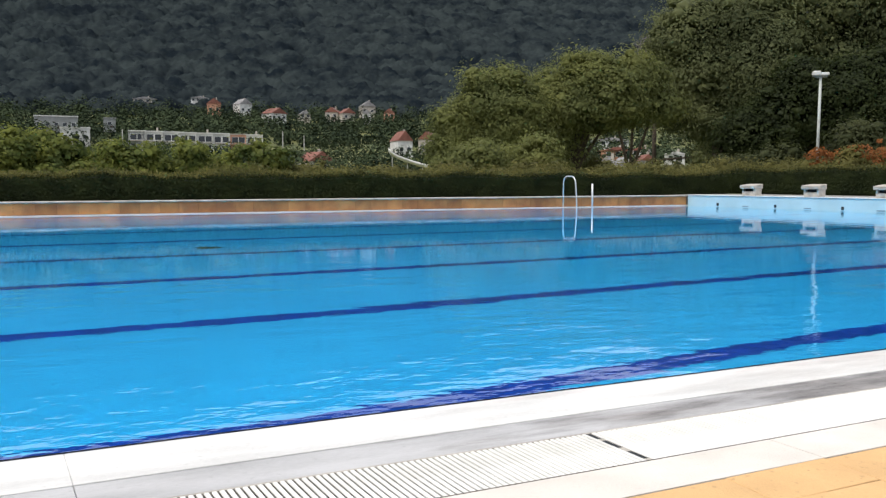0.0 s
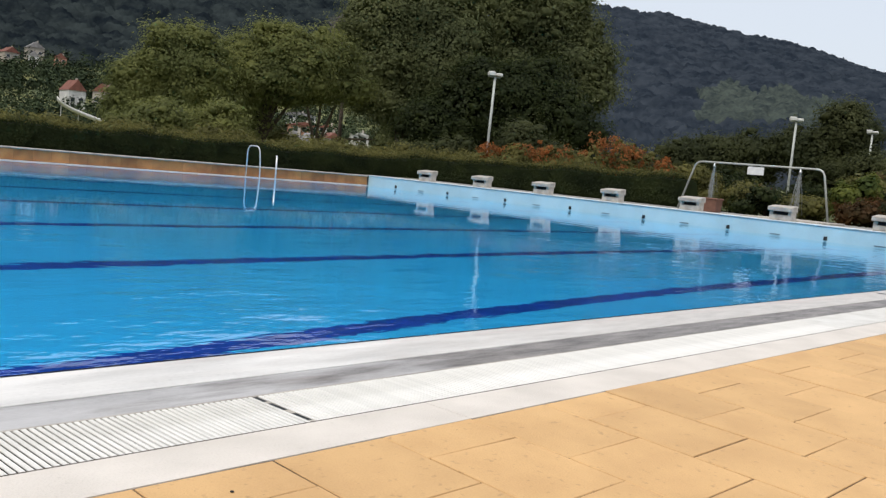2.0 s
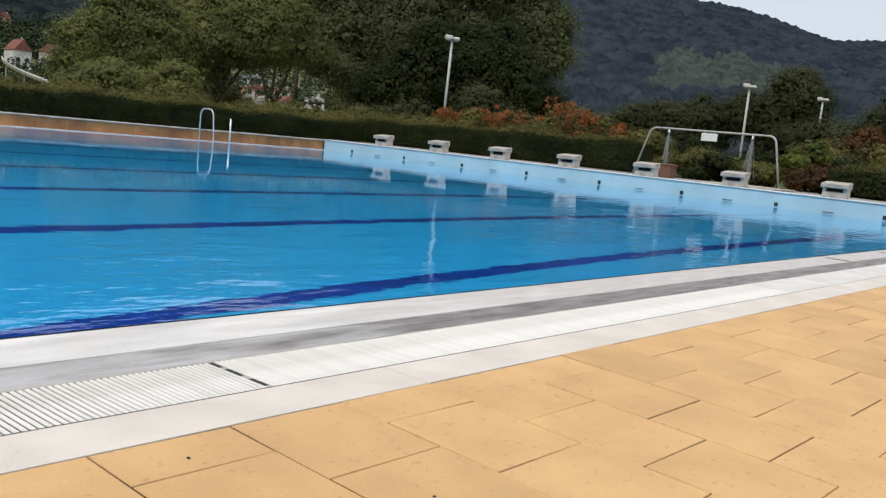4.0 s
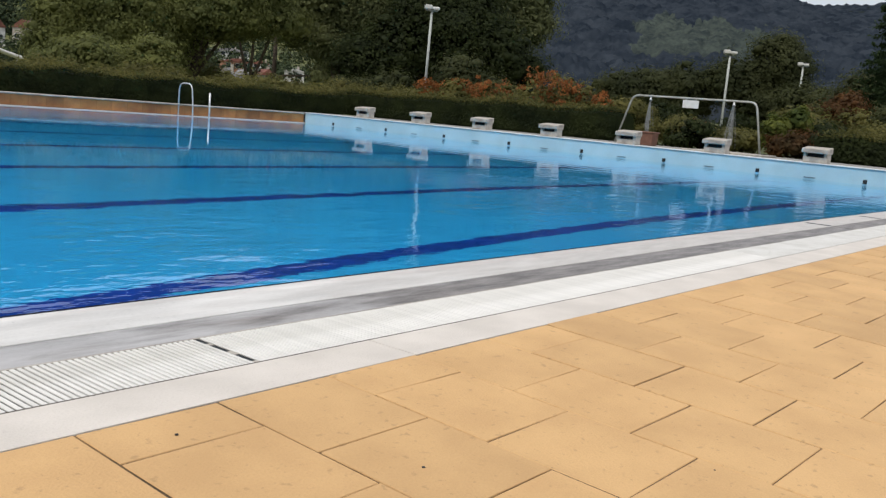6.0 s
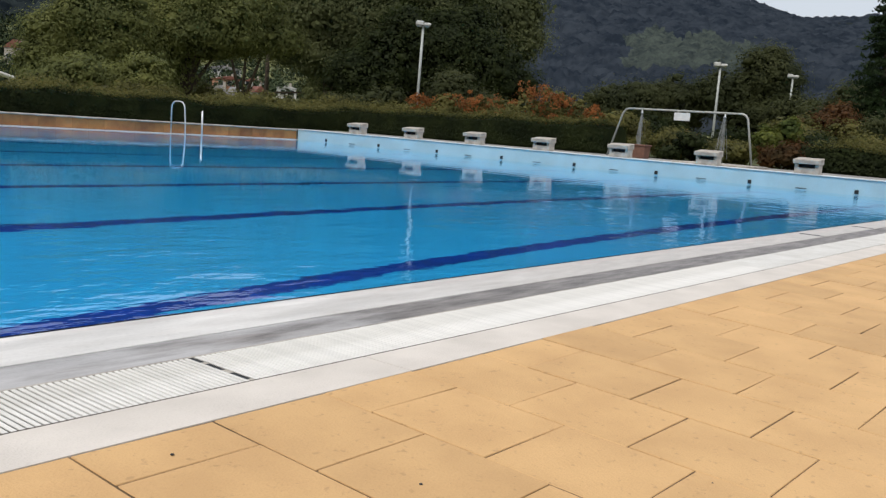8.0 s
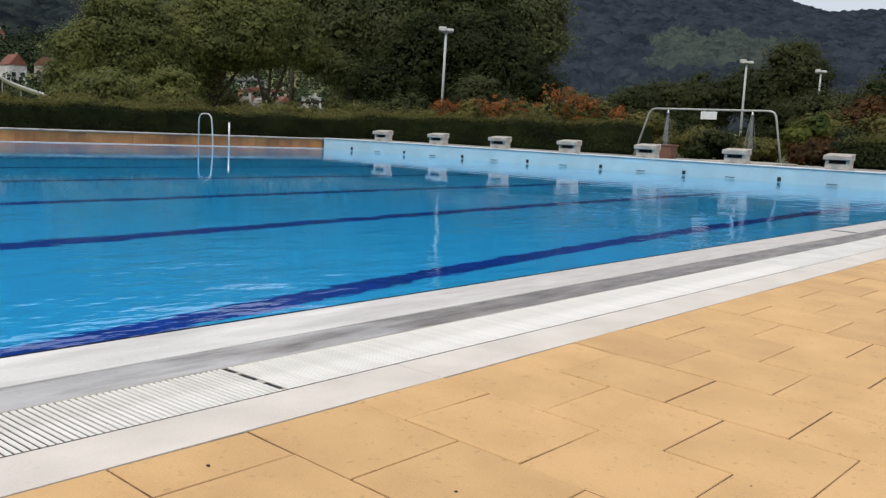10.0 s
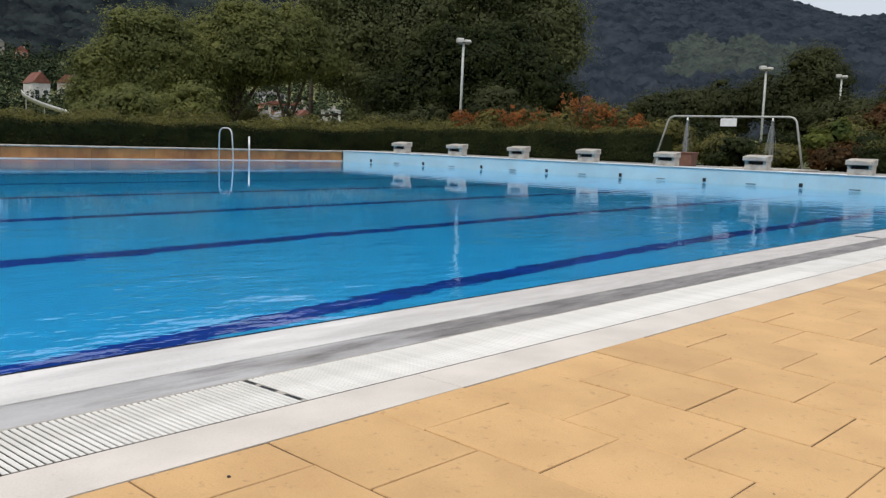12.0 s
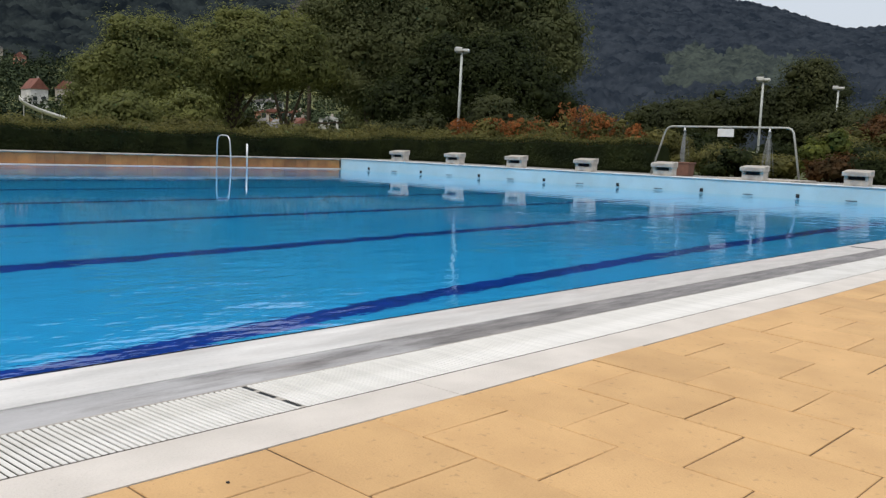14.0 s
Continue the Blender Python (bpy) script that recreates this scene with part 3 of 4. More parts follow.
tagged(part("end_deck", boxed((PX1 + 0.42, -40, -0.2), (26.2, 24, 0.34)), M_DECK), kind="structure", label="pale concrete deck behind the starting blocks")
tagged(part("lawn", boxed((26.2, -40, -0.4), (36, 40, 0.27)), M_GROUND), kind="structure", label="dry lawn beyond the deck")
tagged(part("lawn_far", boxed((-40, 26.0, -0.4), (26.19, 40, 0.27)), M_GROUND), kind="structure", label="dry lawn beyond the long hedge")
tagged(part("shower_plinth", boxed((PX1 + 0.44, 5.5, 0.34), (24.6, 7.4, 0.395), 0.01), M_CAP), kind="structure", label="low pale concrete plinth by the shower")

# far side: white gutter rim, ochre tiled wall, weathered cap
tagged(part("far_gutter", boxed((PX0, PY1 + 0.002, -0.045), (PX1, PY1 + 0.09, -0.006), 0.004), M_RIM), kind="structure", label="white overflow gutter rim")
far_wall = tagged(part("far_wall", boxed((PX0, PY1 + 0.10, -0.2), (PX1 - 0.01, PY1 + 0.62, 0.285)), M_GRIME_SHADE), kind="structure", label="low ochre tiled wall behind the pool")
tagged(part("far_wall_cap", boxed((PX0, PY1 + 0.05, 0.291), (PX1 - 0.01, PY1 + 0.7, 0.335), 0.012), M_CAP), kind="structure", label="weathered grey wall cap")
tagged(part("far_deck", boxed((PX0 - 6, PY1 + 0.66, -0.3), (PX1 + 0.4, 26, 0.28)), M_DECK), kind="structure", label="strip of ground behind the ochre wall")

# ---- starting blocks ----
def starting_block():
    ob = empty("starting_block", label="weathered white concrete starting block with a dark handgrip slot", category="starting block", group="starting blocks on the end wall")
    part("base", boxed((0.045, -0.285, 0.0), (0.35, 0.275, 0.135), 0.01), M_BLOCK, ob)
    part("side_cheek", boxed((0.05, 0.19, 0.13), (0.35, 0.275, 0.235), 0.008), M_BLOCK, ob)
    part("side_cheek", boxed((0.05, -0.285, 0.13), (0.35, -0.20, 0.235), 0.008), M_BLOCK, ob)
    # Black box stands for the shade in the slot under the platform.
    part("recess_shade", boxed((0.13, -0.205, 0.143), (0.33, 0.195, 0.228)), M_DARK, ob, "black box in place of shade under the platform")
    bm = bmesh.new()
    box(bm, (-0.03, -0.305, 0.225), (0.38, 0.305, 0.33), 0.012)
    for q in bm.verts:
        if q.co.z > 0.28:
            q.co.z += 0.13 * (q.co.x + 0.03)
    part("platform", bm, M_BLOCK, ob)
    put("handgrip", mesh_of("grip", *tube(arc([(0.14, -0.19, 0.18), (0.02, -0.19, 0.185), (0.02, 0.16, 0.185), (0.14, 0.16, 0.18)], 0.03), 0.009, 8)), M_NEARBLACK, ob, "dark steel handgrip", True)
    part("number_panel", boxed((0.036, -0.12, 0.03), (0.046, 0.12, 0.115)), M_CAP, ob)
    return ob


block = starting_block()
block.matrix_basis = pose(PX1 + 0.02, HOOK_Y0 - 1.29, 0.36)
for k in range(1, 8):
    copy_thing(block, pose(PX1 + 0.02, HOOK_Y0 - 1.29 - LANE_W * k, 0.36, 0, 0, (k * 37 % 5 - 2) * 0.5))

# ---- ladder ----
ladder = empty("pool_ladder", 16.93, PY1, 0.0, label="stainless steel pool ladder with a looped handrail", category="pool ladder")
put("looped_rail", mesh_of("rail", *tube(arc([(0, 0.07, 0.0), (0, 0.05, 0.99), (0, -0.6, 0.99), (0.02, -0.66, 0.2), (0.02, -0.66, -0.9)], 0.24, 8), 0.022, 10)), M_STEEL, ladder, "", True)
put("straight_rail", mesh_of("rail", *tube([(0.66, -0.62, -0.9), (0.66, -0.62, 0.2), (0.66, -0.62, 0.75)], 0.028, 10)), M_STEEL, ladder, "", True)
for k in range(3):
    part("tread", boxed((0.0, -0.7, -0.35 - 0.28 * k), (0.66, -0.61, -0.32 - 0.28 * k), 0.006), M_STEEL, ladder)

# ---- shower frame, sign, bin ----
SX = 25.0
shower = empty("shower_frame", SX, 8.3, 0.34, label="grey pipe shower arch with two running shower heads", category="shower")
path = arc([(0, 2.32, 0.0), (0, 1.86, 1.45), (0, -1.92, 1.45), (0, -2.2, 0.0)], 0.2, 7)
put("arch_pipe", mesh_of("arch", *tube(path, 0.029, 10)), M_PIPE, shower, "", True)
for y in (1.28, -1.28):
    put("shower_head", mesh_of("head", *tube([(0, y, 1.45), (0, y, 1.36), (0, y, 1.33)], [0.02, 0.025, 0.055], 10)), M_STEEL, shower, "", True)
    r2 = np.random.default_rng(int(y * 10) + 30)
    strands = []
    for k in range(34):
        dx, dy = r2.normal(size=2) * 0.075
        z1 = r2.uniform(0.02, 0.6)
        strands.append(tube([(0, y + dy * 0.2, 1.33), (dx * 0.6, y + dy * 0.65, (1.33 + z1) / 2), (dx, y + dy, z1)], 0.0028, 4))
    tagged(put("spray", mesh_of("spray", *joined(strands)), M_SPRAY, shower, "thin falling water jets"), kind="stuff")
sign = empty("sign_board", SX - 0.05, 8.28, 1.74, label="small blank white sign hung on the shower arch", category="sign")
part("panel", boxed((-0.012, -0.245, -0.23), (0.0, 0.245, -0.005), 0.004), M_SIGN, sign)
part("bracket", boxed((-0.008, -0.16, -0.01), (0.03, -0.13, 0.04)), M_PIPE, sign)
part("bracket", boxed((-0.008, 0.13, -0.01), (0.03, 0.16, 0.04)), M_PIPE, sign)
litter_bin = empty("litter_bin", 24.4, 9.2, 0.34, label="terracotta coloured litter bin on the deck", category="litter bin")
bm = bmesh.new()
box(bm, (-0.2, -0.22, 0.0), (0.2, 0.22, 0.36), 0.015)
for q in bm.verts:
    q.co.xy *= 0.88 + 0.12 * q.co.z / 0.36
part("body", bm, M_BIN, litter_bin)
part("rim", boxed((-0.225, -0.245, 0.355), (0.225, 0.245, 0.40), 0.012), M_BIN, litter_bin)

# ---- lamp posts ----
def lamp_post(height):
    ob = empty("lamp_post", label="tall pale lamp post with a flat double lamp head", category="lamp post", group="lamp posts round the pool")
    put("post", mesh_of("post", *tube([(0, 0, -0.3), (0, 0, height * 0.5), (0, 0, height - 0.12)], [0.065, 0.058, 0.05], 12)), M_POST, ob, "", True)
    part("base_collar", boxed((-0.12, -0.12, -0.05), (0.12, 0.12, 0.35), 0.02), M_POST, ob)
    part("bracket", boxed((-0.24, -0.04, height - 0.16), (0.24, 0.04, height - 0.09), 0.01), M_POST, ob)
    for s in (-1, 1):
        bm = bmesh.new()
        box(bm, (min(0.002 * s, 0.31 * s), -0.16, height - 0.10), (max(0.002 * s, 0.31 * s), 0.16, height + (0.03 if s > 0 else 0.09)), 0.03)
        head = part("lamp_head", bm, M_LAMPHEAD, ob)
        part("lens", boxed((min(0.08 * s, 0.28 * s), -0.12, height - 0.112), (max(0.08 * s, 0.28 * s), 0.12, height - 0.098)), M_SIGN, head, "milky lamp lens")
    return ob


x, y = at(49.3, 39)
post = lamp_post(4.75)
post.matrix_basis = pose(x, y, 0.3, 0, 0.6, -42)
x, y = at(67.5, 46)
copy_thing(post, pose(x, y, 0.0, 0, 0, -60))
x, y = at(71.62, 54.6)
copy_thing(post, pose(x, y, 0.45, 0, 0, -75) @ Matrix.Scale(0.97, 4))

# ---- hedges ----
def hedge(name, x0, y0, x1, y1, z0, top0, top1, width, material, label, seed, density=560, leaf=0.036):
    """A clipped hedge along a line: a dark bushy core clad in small leaves."""
    rng = np.random.default_rng(seed)
    a, b = np.array((x0, y0)), np.array((x1, y1))
    length = np.linalg.norm(b - a)
    u = (b - a) / length
    w = np.array((-u[1], u[0]))
    ob = empty(name, x0, y0, z0, label=label, category="hedge")
    n_s = int(length / 0.5) + 2
    ss = np.linspace(0, length, n_s)
    prof = [(-0.40, 0.0), (-0.48, 0.55), (-0.44, 0.92), (-0.2, 1.0), (0.2, 1.0), (0.44, 0.92), (0.5, 0.55), (0.5, 0.0)]
    wob = rng.normal(size=(n_s, len(prof))) * 0.02
    top = np.interp(ss, [0, length], [top0, top1]) + 0.04 * np.sin(ss * 1.7) + rng.normal(size=n_s) * 0.02 - z0
    v = []
    for i, s in enumerate(ss):
        for j, (pw, pz) in enumerate(prof):
            q = u * s + w * (pw * (width - 0.12) + wob[i, j])
            v.append((q[0], q[1], pz * (top[i] - 0.05)))
    k = len(prof)
    f = [(i * k + j, i * k + j + 1, (i + 1) * k + j + 1, (i + 1) * k + j) for i in range(n_s - 1) for j in range(k - 1)]
    f += [(0, 1, 6, 7), (1, 2, 5, 6), (2, 3, 4, 5)] + [tuple((n_s - 1) * k + j for j in q) for q in ((7, 6, 1, 0), (6, 5, 2, 1), (5, 4, 3, 2))]
    put("core", mesh_of("core", v, f), material, ob)
    count = int(length * (2 * (max(top0, top1) - z0) + width) * density)
    s = rng.uniform(0, length, count)
    tz = np.interp(s, ss, top)
    j = rng.uniform(0, 2 * (max(top0, top1) - z0) + width, count)
    hh = max(top0, top1) - z0
    face_side = np.where(j < hh, -1.0, np.where(j > hh + width, 1.0, 0.0))
    pw = np.where(j < hh, -width / 2, np.where(j > hh + width, width / 2, j - hh - width / 2))
    pz = np.where(j < hh, j / hh, np.where(j > hh + width, (j - hh - width) / hh, 1.0)) * tz
    pz = np.where(np.abs(face_side) > 0, tz * 0.13 + pz * 0.87, pz)
    pw = pw + rng.normal(size=count) * 0.035
    pz = pz + np.where((j > hh) & (j < hh + width), np.abs(rng.normal(size=count)) * 0.05, 0)
    xy = u[None] * s[:, None] + w[None] * pw[:, None]
    face = face_side[:, None]
    way = np.column_stack([w[None] * face, np.where(face[:, 0] == 0, 1.0, -0.15)])
    v, f = leaves(rng, np.column_stack([xy, pz]), leaf, 0.6, way)
    put("foliage", mesh_of("foliage", v, f), material, ob)
    k = int(length * 620)
    s = rng.uniform(0, length, k)
    q = u[None] * s[:, None] + w[None] * (rng.uniform(-0.5, 0.5, k) * width)[:, None]
    rise = np.abs(rng.normal(size=k)) * (0.07 + 0.06 * (np.sin(s * 1.3) + np.sin(s * 0.47 + 1)) ** 2 / 2)
    v, f = leaves(rng, np.column_stack([q, np.interp(s, ss, top) + rise]), 0.045, 0.45)
    tagged(put("top_growth", mesh_of("top_growth", v, f), M_OLIVE, ob, "lighter olive shoots on the top"), kind="stuff")
    return ob


hedge("hedge", -9, 23.3, 25.3, 23.3, 0.28, 0.93, 1.05, 1.3, M_HEDGE, "long dark green clipped hedge behind the ochre wall", 11)
hedge("hedge", 26.6, 24.0, 26.6, 11.2, 0.3, 1.18, 1.28, 1.4, M_HEDGE, "dark green clipped hedge behind the starting blocks", 12)
hedge("hedge", 27.4, 5.2, 27.4, -6, 0.3, 0.95, 1.15, 1.6, M_HEDGE, "shaggy dark green hedge beside the shower", 13, 500, 0.05)

# ---- shrubs and trees ----
def spot(bearing, d, dz=0.0):
    x, y = at(bearing, d)
    return x, y, float(ground_height(x, y)) + dz


def shrub(bearing, d, wide, tall, material, label, seed, leaf=0.07, clumps=70, per=65, name="shrub"):
    x, y, z = spot(bearing, d, -0.02)
    r = np.random.default_rng(seed)
    lobes = [(r.uniform(-0.5, 0.5) * wide, r.uniform(-0.3, 0.3) * wide, tall * r.uniform(0.3, 0.66), wide * r.uniform(0.2, 0.34), wide * r.uniform(0.2, 0.32), tall * r.uniform(0.24, 0.36)) for _ in range(6)]
    return tree(name, x, y, z, lobes, material, label, clumps, per, wide * 0.13, leaf * 0.72, seed, 0.05, "shrub", 0.7)


# light green climbers and shrubs behind the long hedge
for k in range(11):
    b = 0.2 + 1.45 * k
    shrub(b, 29.5 + (k * 7 % 4) * 0.5, 2.3, 2.25 - 0.045 * k + 0.22 * ((k * 5) % 3 - 1), M_VINE, "light green leafy shrub behind the hedge", 100 + k, 0.095, 60, 60)
for k in range(13):
    b = 14.5 + 2.45 * k
    shrub(b, 29.0 / math.cos(radians(b)) + (k * 5 % 3) * 0.4, 2.4, (1.0 if k < 7 else 1.2) + 0.12 * (k * 7 % 3), M_OLIVE, "low olive green shrub behind the hedge", 130 + k, 0.08, 60, 60)

for k in range(6):
    b = 42.2 + 1.55 * k
    shrub(b, 28.0 / math.sin(radians(max(b, 44.5))) + 1.3 + (k * 5 % 3) * 0.3, 2.7, 1.4 + 0.12 * (k * 7 % 3), M_OLIVE, "low olive green shrub behind the hedge", 150 + k, 0.08, 60, 60)

# willow-like trees with yellow-green crowns
def big_tree(bearing, d, lobes, material, label, seed, **kw):
    """Lobes as (bearing, elevation of the middle, half width and half height in degrees, depth shift)."""
    x, y, z = spot(bearing, d, -0.05)
    deg = math.pi / 180 * d
    right = (math.cos(radians(bearing)), -math.sin(radians(bearing)))
    ahead = (math.sin(radians(bearing)), math.cos(radians(bearing)))
    out = []
    for b, e, hw, hh, sh in lobes:
        o = (b - bearing) * deg
        out.append((o * right[0] + sh * ahead[0], o * right[1] + sh * ahead[1], e * deg + CZ - z, hw * deg, hw * deg, hh * deg))
    return tree("tree", x, y, z, out, material, label, seed=seed, **kw)


LIT = "broad yellow-green leafy tree with drooping boughs"
DARKT = "tall dense dark green leafy tree"
big_tree(29.6, 46, [(29.8, 5.0, 2.0, 2.4, 0), (28.4, 3.4, 1.9, 2.2, 0.4), (31.2, 4.2, 1.8, 2.6, -0.4), (27.6, 1.9, 1.6, 1.3, 0), (30.4, 2.4, 2.4, 1.7, 0.3)], M_WILLOW, LIT, 21,
         clumps=420, per=150, clump=0.66, leaf=0.068, trunk=0.22)
big_tree(35.2, 48, [(36.0, 6.0, 1.9, 2.2, 0), (34.0, 5.2, 1.7, 2.2, 0.4), (37.4, 5.3, 1.8, 2.3, -0.5), (33.2, 3.2, 1.7, 1.8, 0), (35.6, 4.3, 2.4, 1.5, 0.2), (39.0, 6.0, 1.6, 2.1, 0.8), (38.2, 4.6, 1.8, 1.0, 0.5), (33.6, 1.5, 1.5, 1.2, 0), (34.9, 2.1, 0.8, 1.0, 0.4), (40.6, 4.6, 1.0, 1.0, 0.6)], M_WILLOW, LIT, 22,
         clumps=540, per=140, clump=0.66, leaf=0.068, trunk=0.25)
shrub(30.2, 37, 3.4, 2.5, M_WILLOW, "rounded yellow-green bush behind the hedge", 23, 0.08, 260, 70, "bush")
shrub(27.9, 38, 1.8, 1.6, M_WILLOW, "rounded yellow-green bush behind the hedge", 24, 0.08, 120, 60, "bush")
shrub(32.6, 39, 2.6, 2.0, M_OLIVE, "olive green bush below the trees", 25, 0.08, 120, 60, "bush")
big_tree(43.8, 56, [(42.2, 8.7, 2.2, 2.4, 0), (45.4, 9.0, 2.5, 2.4, 0.5), (46.8, 11.4, 1.3, 1.4, 0.2), (43.0, 6.0, 2.6, 2.4, 0), (46.4, 6.6, 2.4, 3.2, -0.5), (40.9, 5.0, 1.6, 1.8, 0.6), (44.6, 3.6, 2.5, 1.6, 0), (40.6, 8.2, 1.0, 1.2, 0.3)], M_POPLAR, DARKT, 31,
         clumps=600, per=145, clump=0.95, leaf=0.085, trunk=0.4)
big_tree(50.6, 58, [(49.2, 10.4, 2.8, 3.2, 0), (52.2, 9.6, 2.4, 3.0, 0.5), (54.4, 6.8, 1.9, 2.2, 0), (50.4, 6.8, 2.8, 2.8, 0.6), (47.6, 5.0, 2.4, 2.4, 0), (55.0, 5.0, 1.3, 1.3, 0), (55.7, 7.7, 0.8, 0.9, 0), (54.7, 9.3, 1.0, 1.0, 0.3), (53.9, 11.4, 0.9, 0.9, 0), (55.8, 5.7, 0.9, 0.8, 0), (50.6, 13.6, 1.2, 0.9, 0)], M_POPLAR, DARKT, 32,
         clumps=620, per=145, clump=0.95, leaf=0.085, trunk=0.42)
# Separate dark tree: shade low in the tall crowns, put into leaf colour.
big_tree(50.2, 51, [(50.8, 4.4, 2.6, 2.6, 0), (47.6, 3.6, 2.2, 2.3, 0.3), (53.4, 3.6, 2.1, 2.3, -0.3), (45.4, 2.6, 1.8, 1.7, 0), (52.0, 6.0, 1.7, 1.5, 0.4), (48.6, 5.8, 1.5, 1.3, 0.4), (55.2, 2.6, 1.3, 1.4, 0)], M_HEDGE, "dense dark green tree below the tall ones, darkened for their shade", 35,
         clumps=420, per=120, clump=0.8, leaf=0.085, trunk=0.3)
big_tree(47.2, 70, [(45.0, 3.0, 3.0, 2.6, 0), (49.0, 3.0, 3.0, 2.8, 0), (41.8, 5.0, 2.2, 2.0, 0), (47.0, 6.0, 4.0, 3.0, 0)], M_POPLAR, "dark leafy tree standing behind others", 33, clumps=220, per=150, clump=1.1, leaf=0.12, trunk=0.3)
big_tree(38.6, 96, [(36.0, 5.2, 2.2, 2.0, 0), (39.0, 5.4, 2.2, 2.0, 0), (42.0, 5.2, 2.4, 2.2, 0), (34.0, 1.4, 2.0, 1.2, 0), (43.6, 1.5, 1.4, 1.3, 0)], M_POPLAR, "dark leafy tree standing behind others", 34, clumps=200, per=130, clump=1.3, leaf=0.16, trunk=0.3)
# These bushes carry the same crown shade in their leaf colour.
shrub(52.5, 40, 3.6, 3.0, M_SHADE, "dark green bush below the tall trees, darkened for their shade", 36, 0.09, 200, 60, "bush")
shrub(48.0, 43, 3.4, 2.2, M_SHADE, "dark green bush below the tall trees, darkened for their shade", 37, 0.09, 160, 60, "bush")
shrub(45.6, 43, 3.0, 1.9, M_SHADE, "dark green bush below the tall trees, darkened for their shade", 38, 0.09, 160, 60, "bush")

big_tree(40.0, 66, [(40.0, 7.9, 0.9, 0.75, 0), (39.5, 6.6, 0.8, 0.9, 0)], M_TWIG, "pale grey half-bare tree behind the willows", 39, clumps=60, per=150, clump=0.5, leaf=0.06, trunk=0.14)

# berry shrubs
def berry_shrub(bearing, d, wide, tall, seed):
    ob = shrub(bearing, d, wide, tall, M_OLIVE, "berry shrub with clusters of orange berries", seed, 0.06, 90, 50)
    r = np.random.default_rng(seed + 500)
    lobes = [(r.uniform(-0.35, 0.35) * wide, r.uniform(-0.3, 0.1) * wide, tall * r.uniform(0.6, 0.8), wide * 0.28, wide * 0.28, tall * 0.3) for _ in range(3)]
    v, f = leaves(r, clump_points(r, lobes, 42, 30, wide * 0.075)[0], 0.042, 0.8)
    tagged(put("fruit", mesh_of("fruit", v, f), M_BERRY, ob, "orange berry clusters"), kind="stuff")
    return ob


for b, d, w, t, s in ((56.3, 34.6, 2.3, 2.65, 41), (58.3, 34.4, 2.0, 2.2, 42), (60.3, 33.4, 1.5, 1.8, 43), (51.4, 36.6, 1.9, 1.85, 44), (53.4, 35.8, 2.0, 1.95, 45), (49.4, 37.4, 1.5, 1.6, 46)):
    berry_shrub(b, d, w, t, s)
for b, d, w, t, m, s in ((47.6, 38.6, 2.2, 1.5, M_OLIVE, 51), (61.8, 33, 1.8, 1.7, M_OLIVE, 52), (63.4, 36, 2.2, 1.7, M_HEDGE, 53), (65.2, 40, 1.8, 1.2, M_OLIVE, 54), (66.0, 45, 1.8, 1.3, M_RUST, 55),
                         (71.0, 29.5, 1.3, 1.75, M_VINE, 56), (72.4, 31, 2.2, 1.6, M_OLIVE, 57), (73.7, 34, 2.0, 3.3, M_RUST, 58), (75.2, 32, 2.2, 1.9, M_OLIVE, 59), (77.4, 33, 2.8, 2.4, M_SHADE, 60),
                         (79.5, 32, 2.6, 2.2, M_OLIVE, 62), (64.4, 31.8, 1.9, 0.95, M_OLIVE, 81), (66.4, 31.2, 2.2, 1.0, M_HEDGE, 82), (68.4, 30.8, 2.0, 0.85, M_OLIVE, 83), (72.2, 29.0, 1.5, 1.0, M_RUST, 65), (74.0, 29.4, 2.0, 1.25, M_HEDGE, 66), (76.4, 29.8, 2.0, 1.3, M_OLIVE, 67), (72.9, 33, 2.2, 1.9, M_OLIVE, 68), (64.4, 42, 2.2, 1.5, M_HEDGE, 63), (68.0, 52, 2.6, 1.8, M_HEDGE, 64)):
    shrub(b, d, w, t, m, {M_RUST: "rust brown autumn shrub beyond the hedge", M_VINE: "light green feathery shrub by the hedge", M_OLIVE: "olive green shrub by the pool garden", M_HEDGE: "dark green shrub by the pool garden", M_POPLAR: "dark green shrub beyond the hedge", M_SHADE: "dark green shrub beyond the hedge"}[m], s, 0.075, 70, 65)
big_tree(64.6, 58, [(63.4, 2.2, 1.9, 1.5, 0), (65.4, 2.4, 1.9, 1.7, 0), (61.6, 1.9, 1.9, 1.5, 0)], M_SHADE, "rounded dark olive tree", 71, clumps=240, per=110, clump=0.64, leaf=0.075, trunk=0.15)
big_tree(70.4, 57, [(70.2, 4.3, 1.7, 1.7, 0), (68.9, 3.0, 1.5, 1.7, 0), (71.9, 1.7, 1.5, 1.3, -4.5), (70.2, 1.8, 2.0, 1.4, 0), (67.9, 3.2, 1.4, 1.5, 0.3), (71.0, 3.9, 1.2, 1.2, -0.3)], M_SHADE, "rounded dark green leafy tree", 72, clumps=340, per=120, clump=0.66, leaf=0.08, trunk=0.25)
big_tree(61.6, 60, [(61.4, 1.6, 1.6, 1.2, 0)], M_HEDGE, "dark green bush on the meadow", 73, clumps=80, per=120, clump=0.6, leaf=0.075, trunk=0.12)


big_tree(75.6, 47, [(75.6, 2.7, 1.7, 1.6, 0), (74.0, 1.7, 1.4, 1.3, 0), (77.4, 2.6, 1.6, 1.7, 0.3)], M_SHADE, "dark green leafy tree beside the spruces", 74, clumps=220, per=100, clump=0.62, leaf=0.08, trunk=0.15)


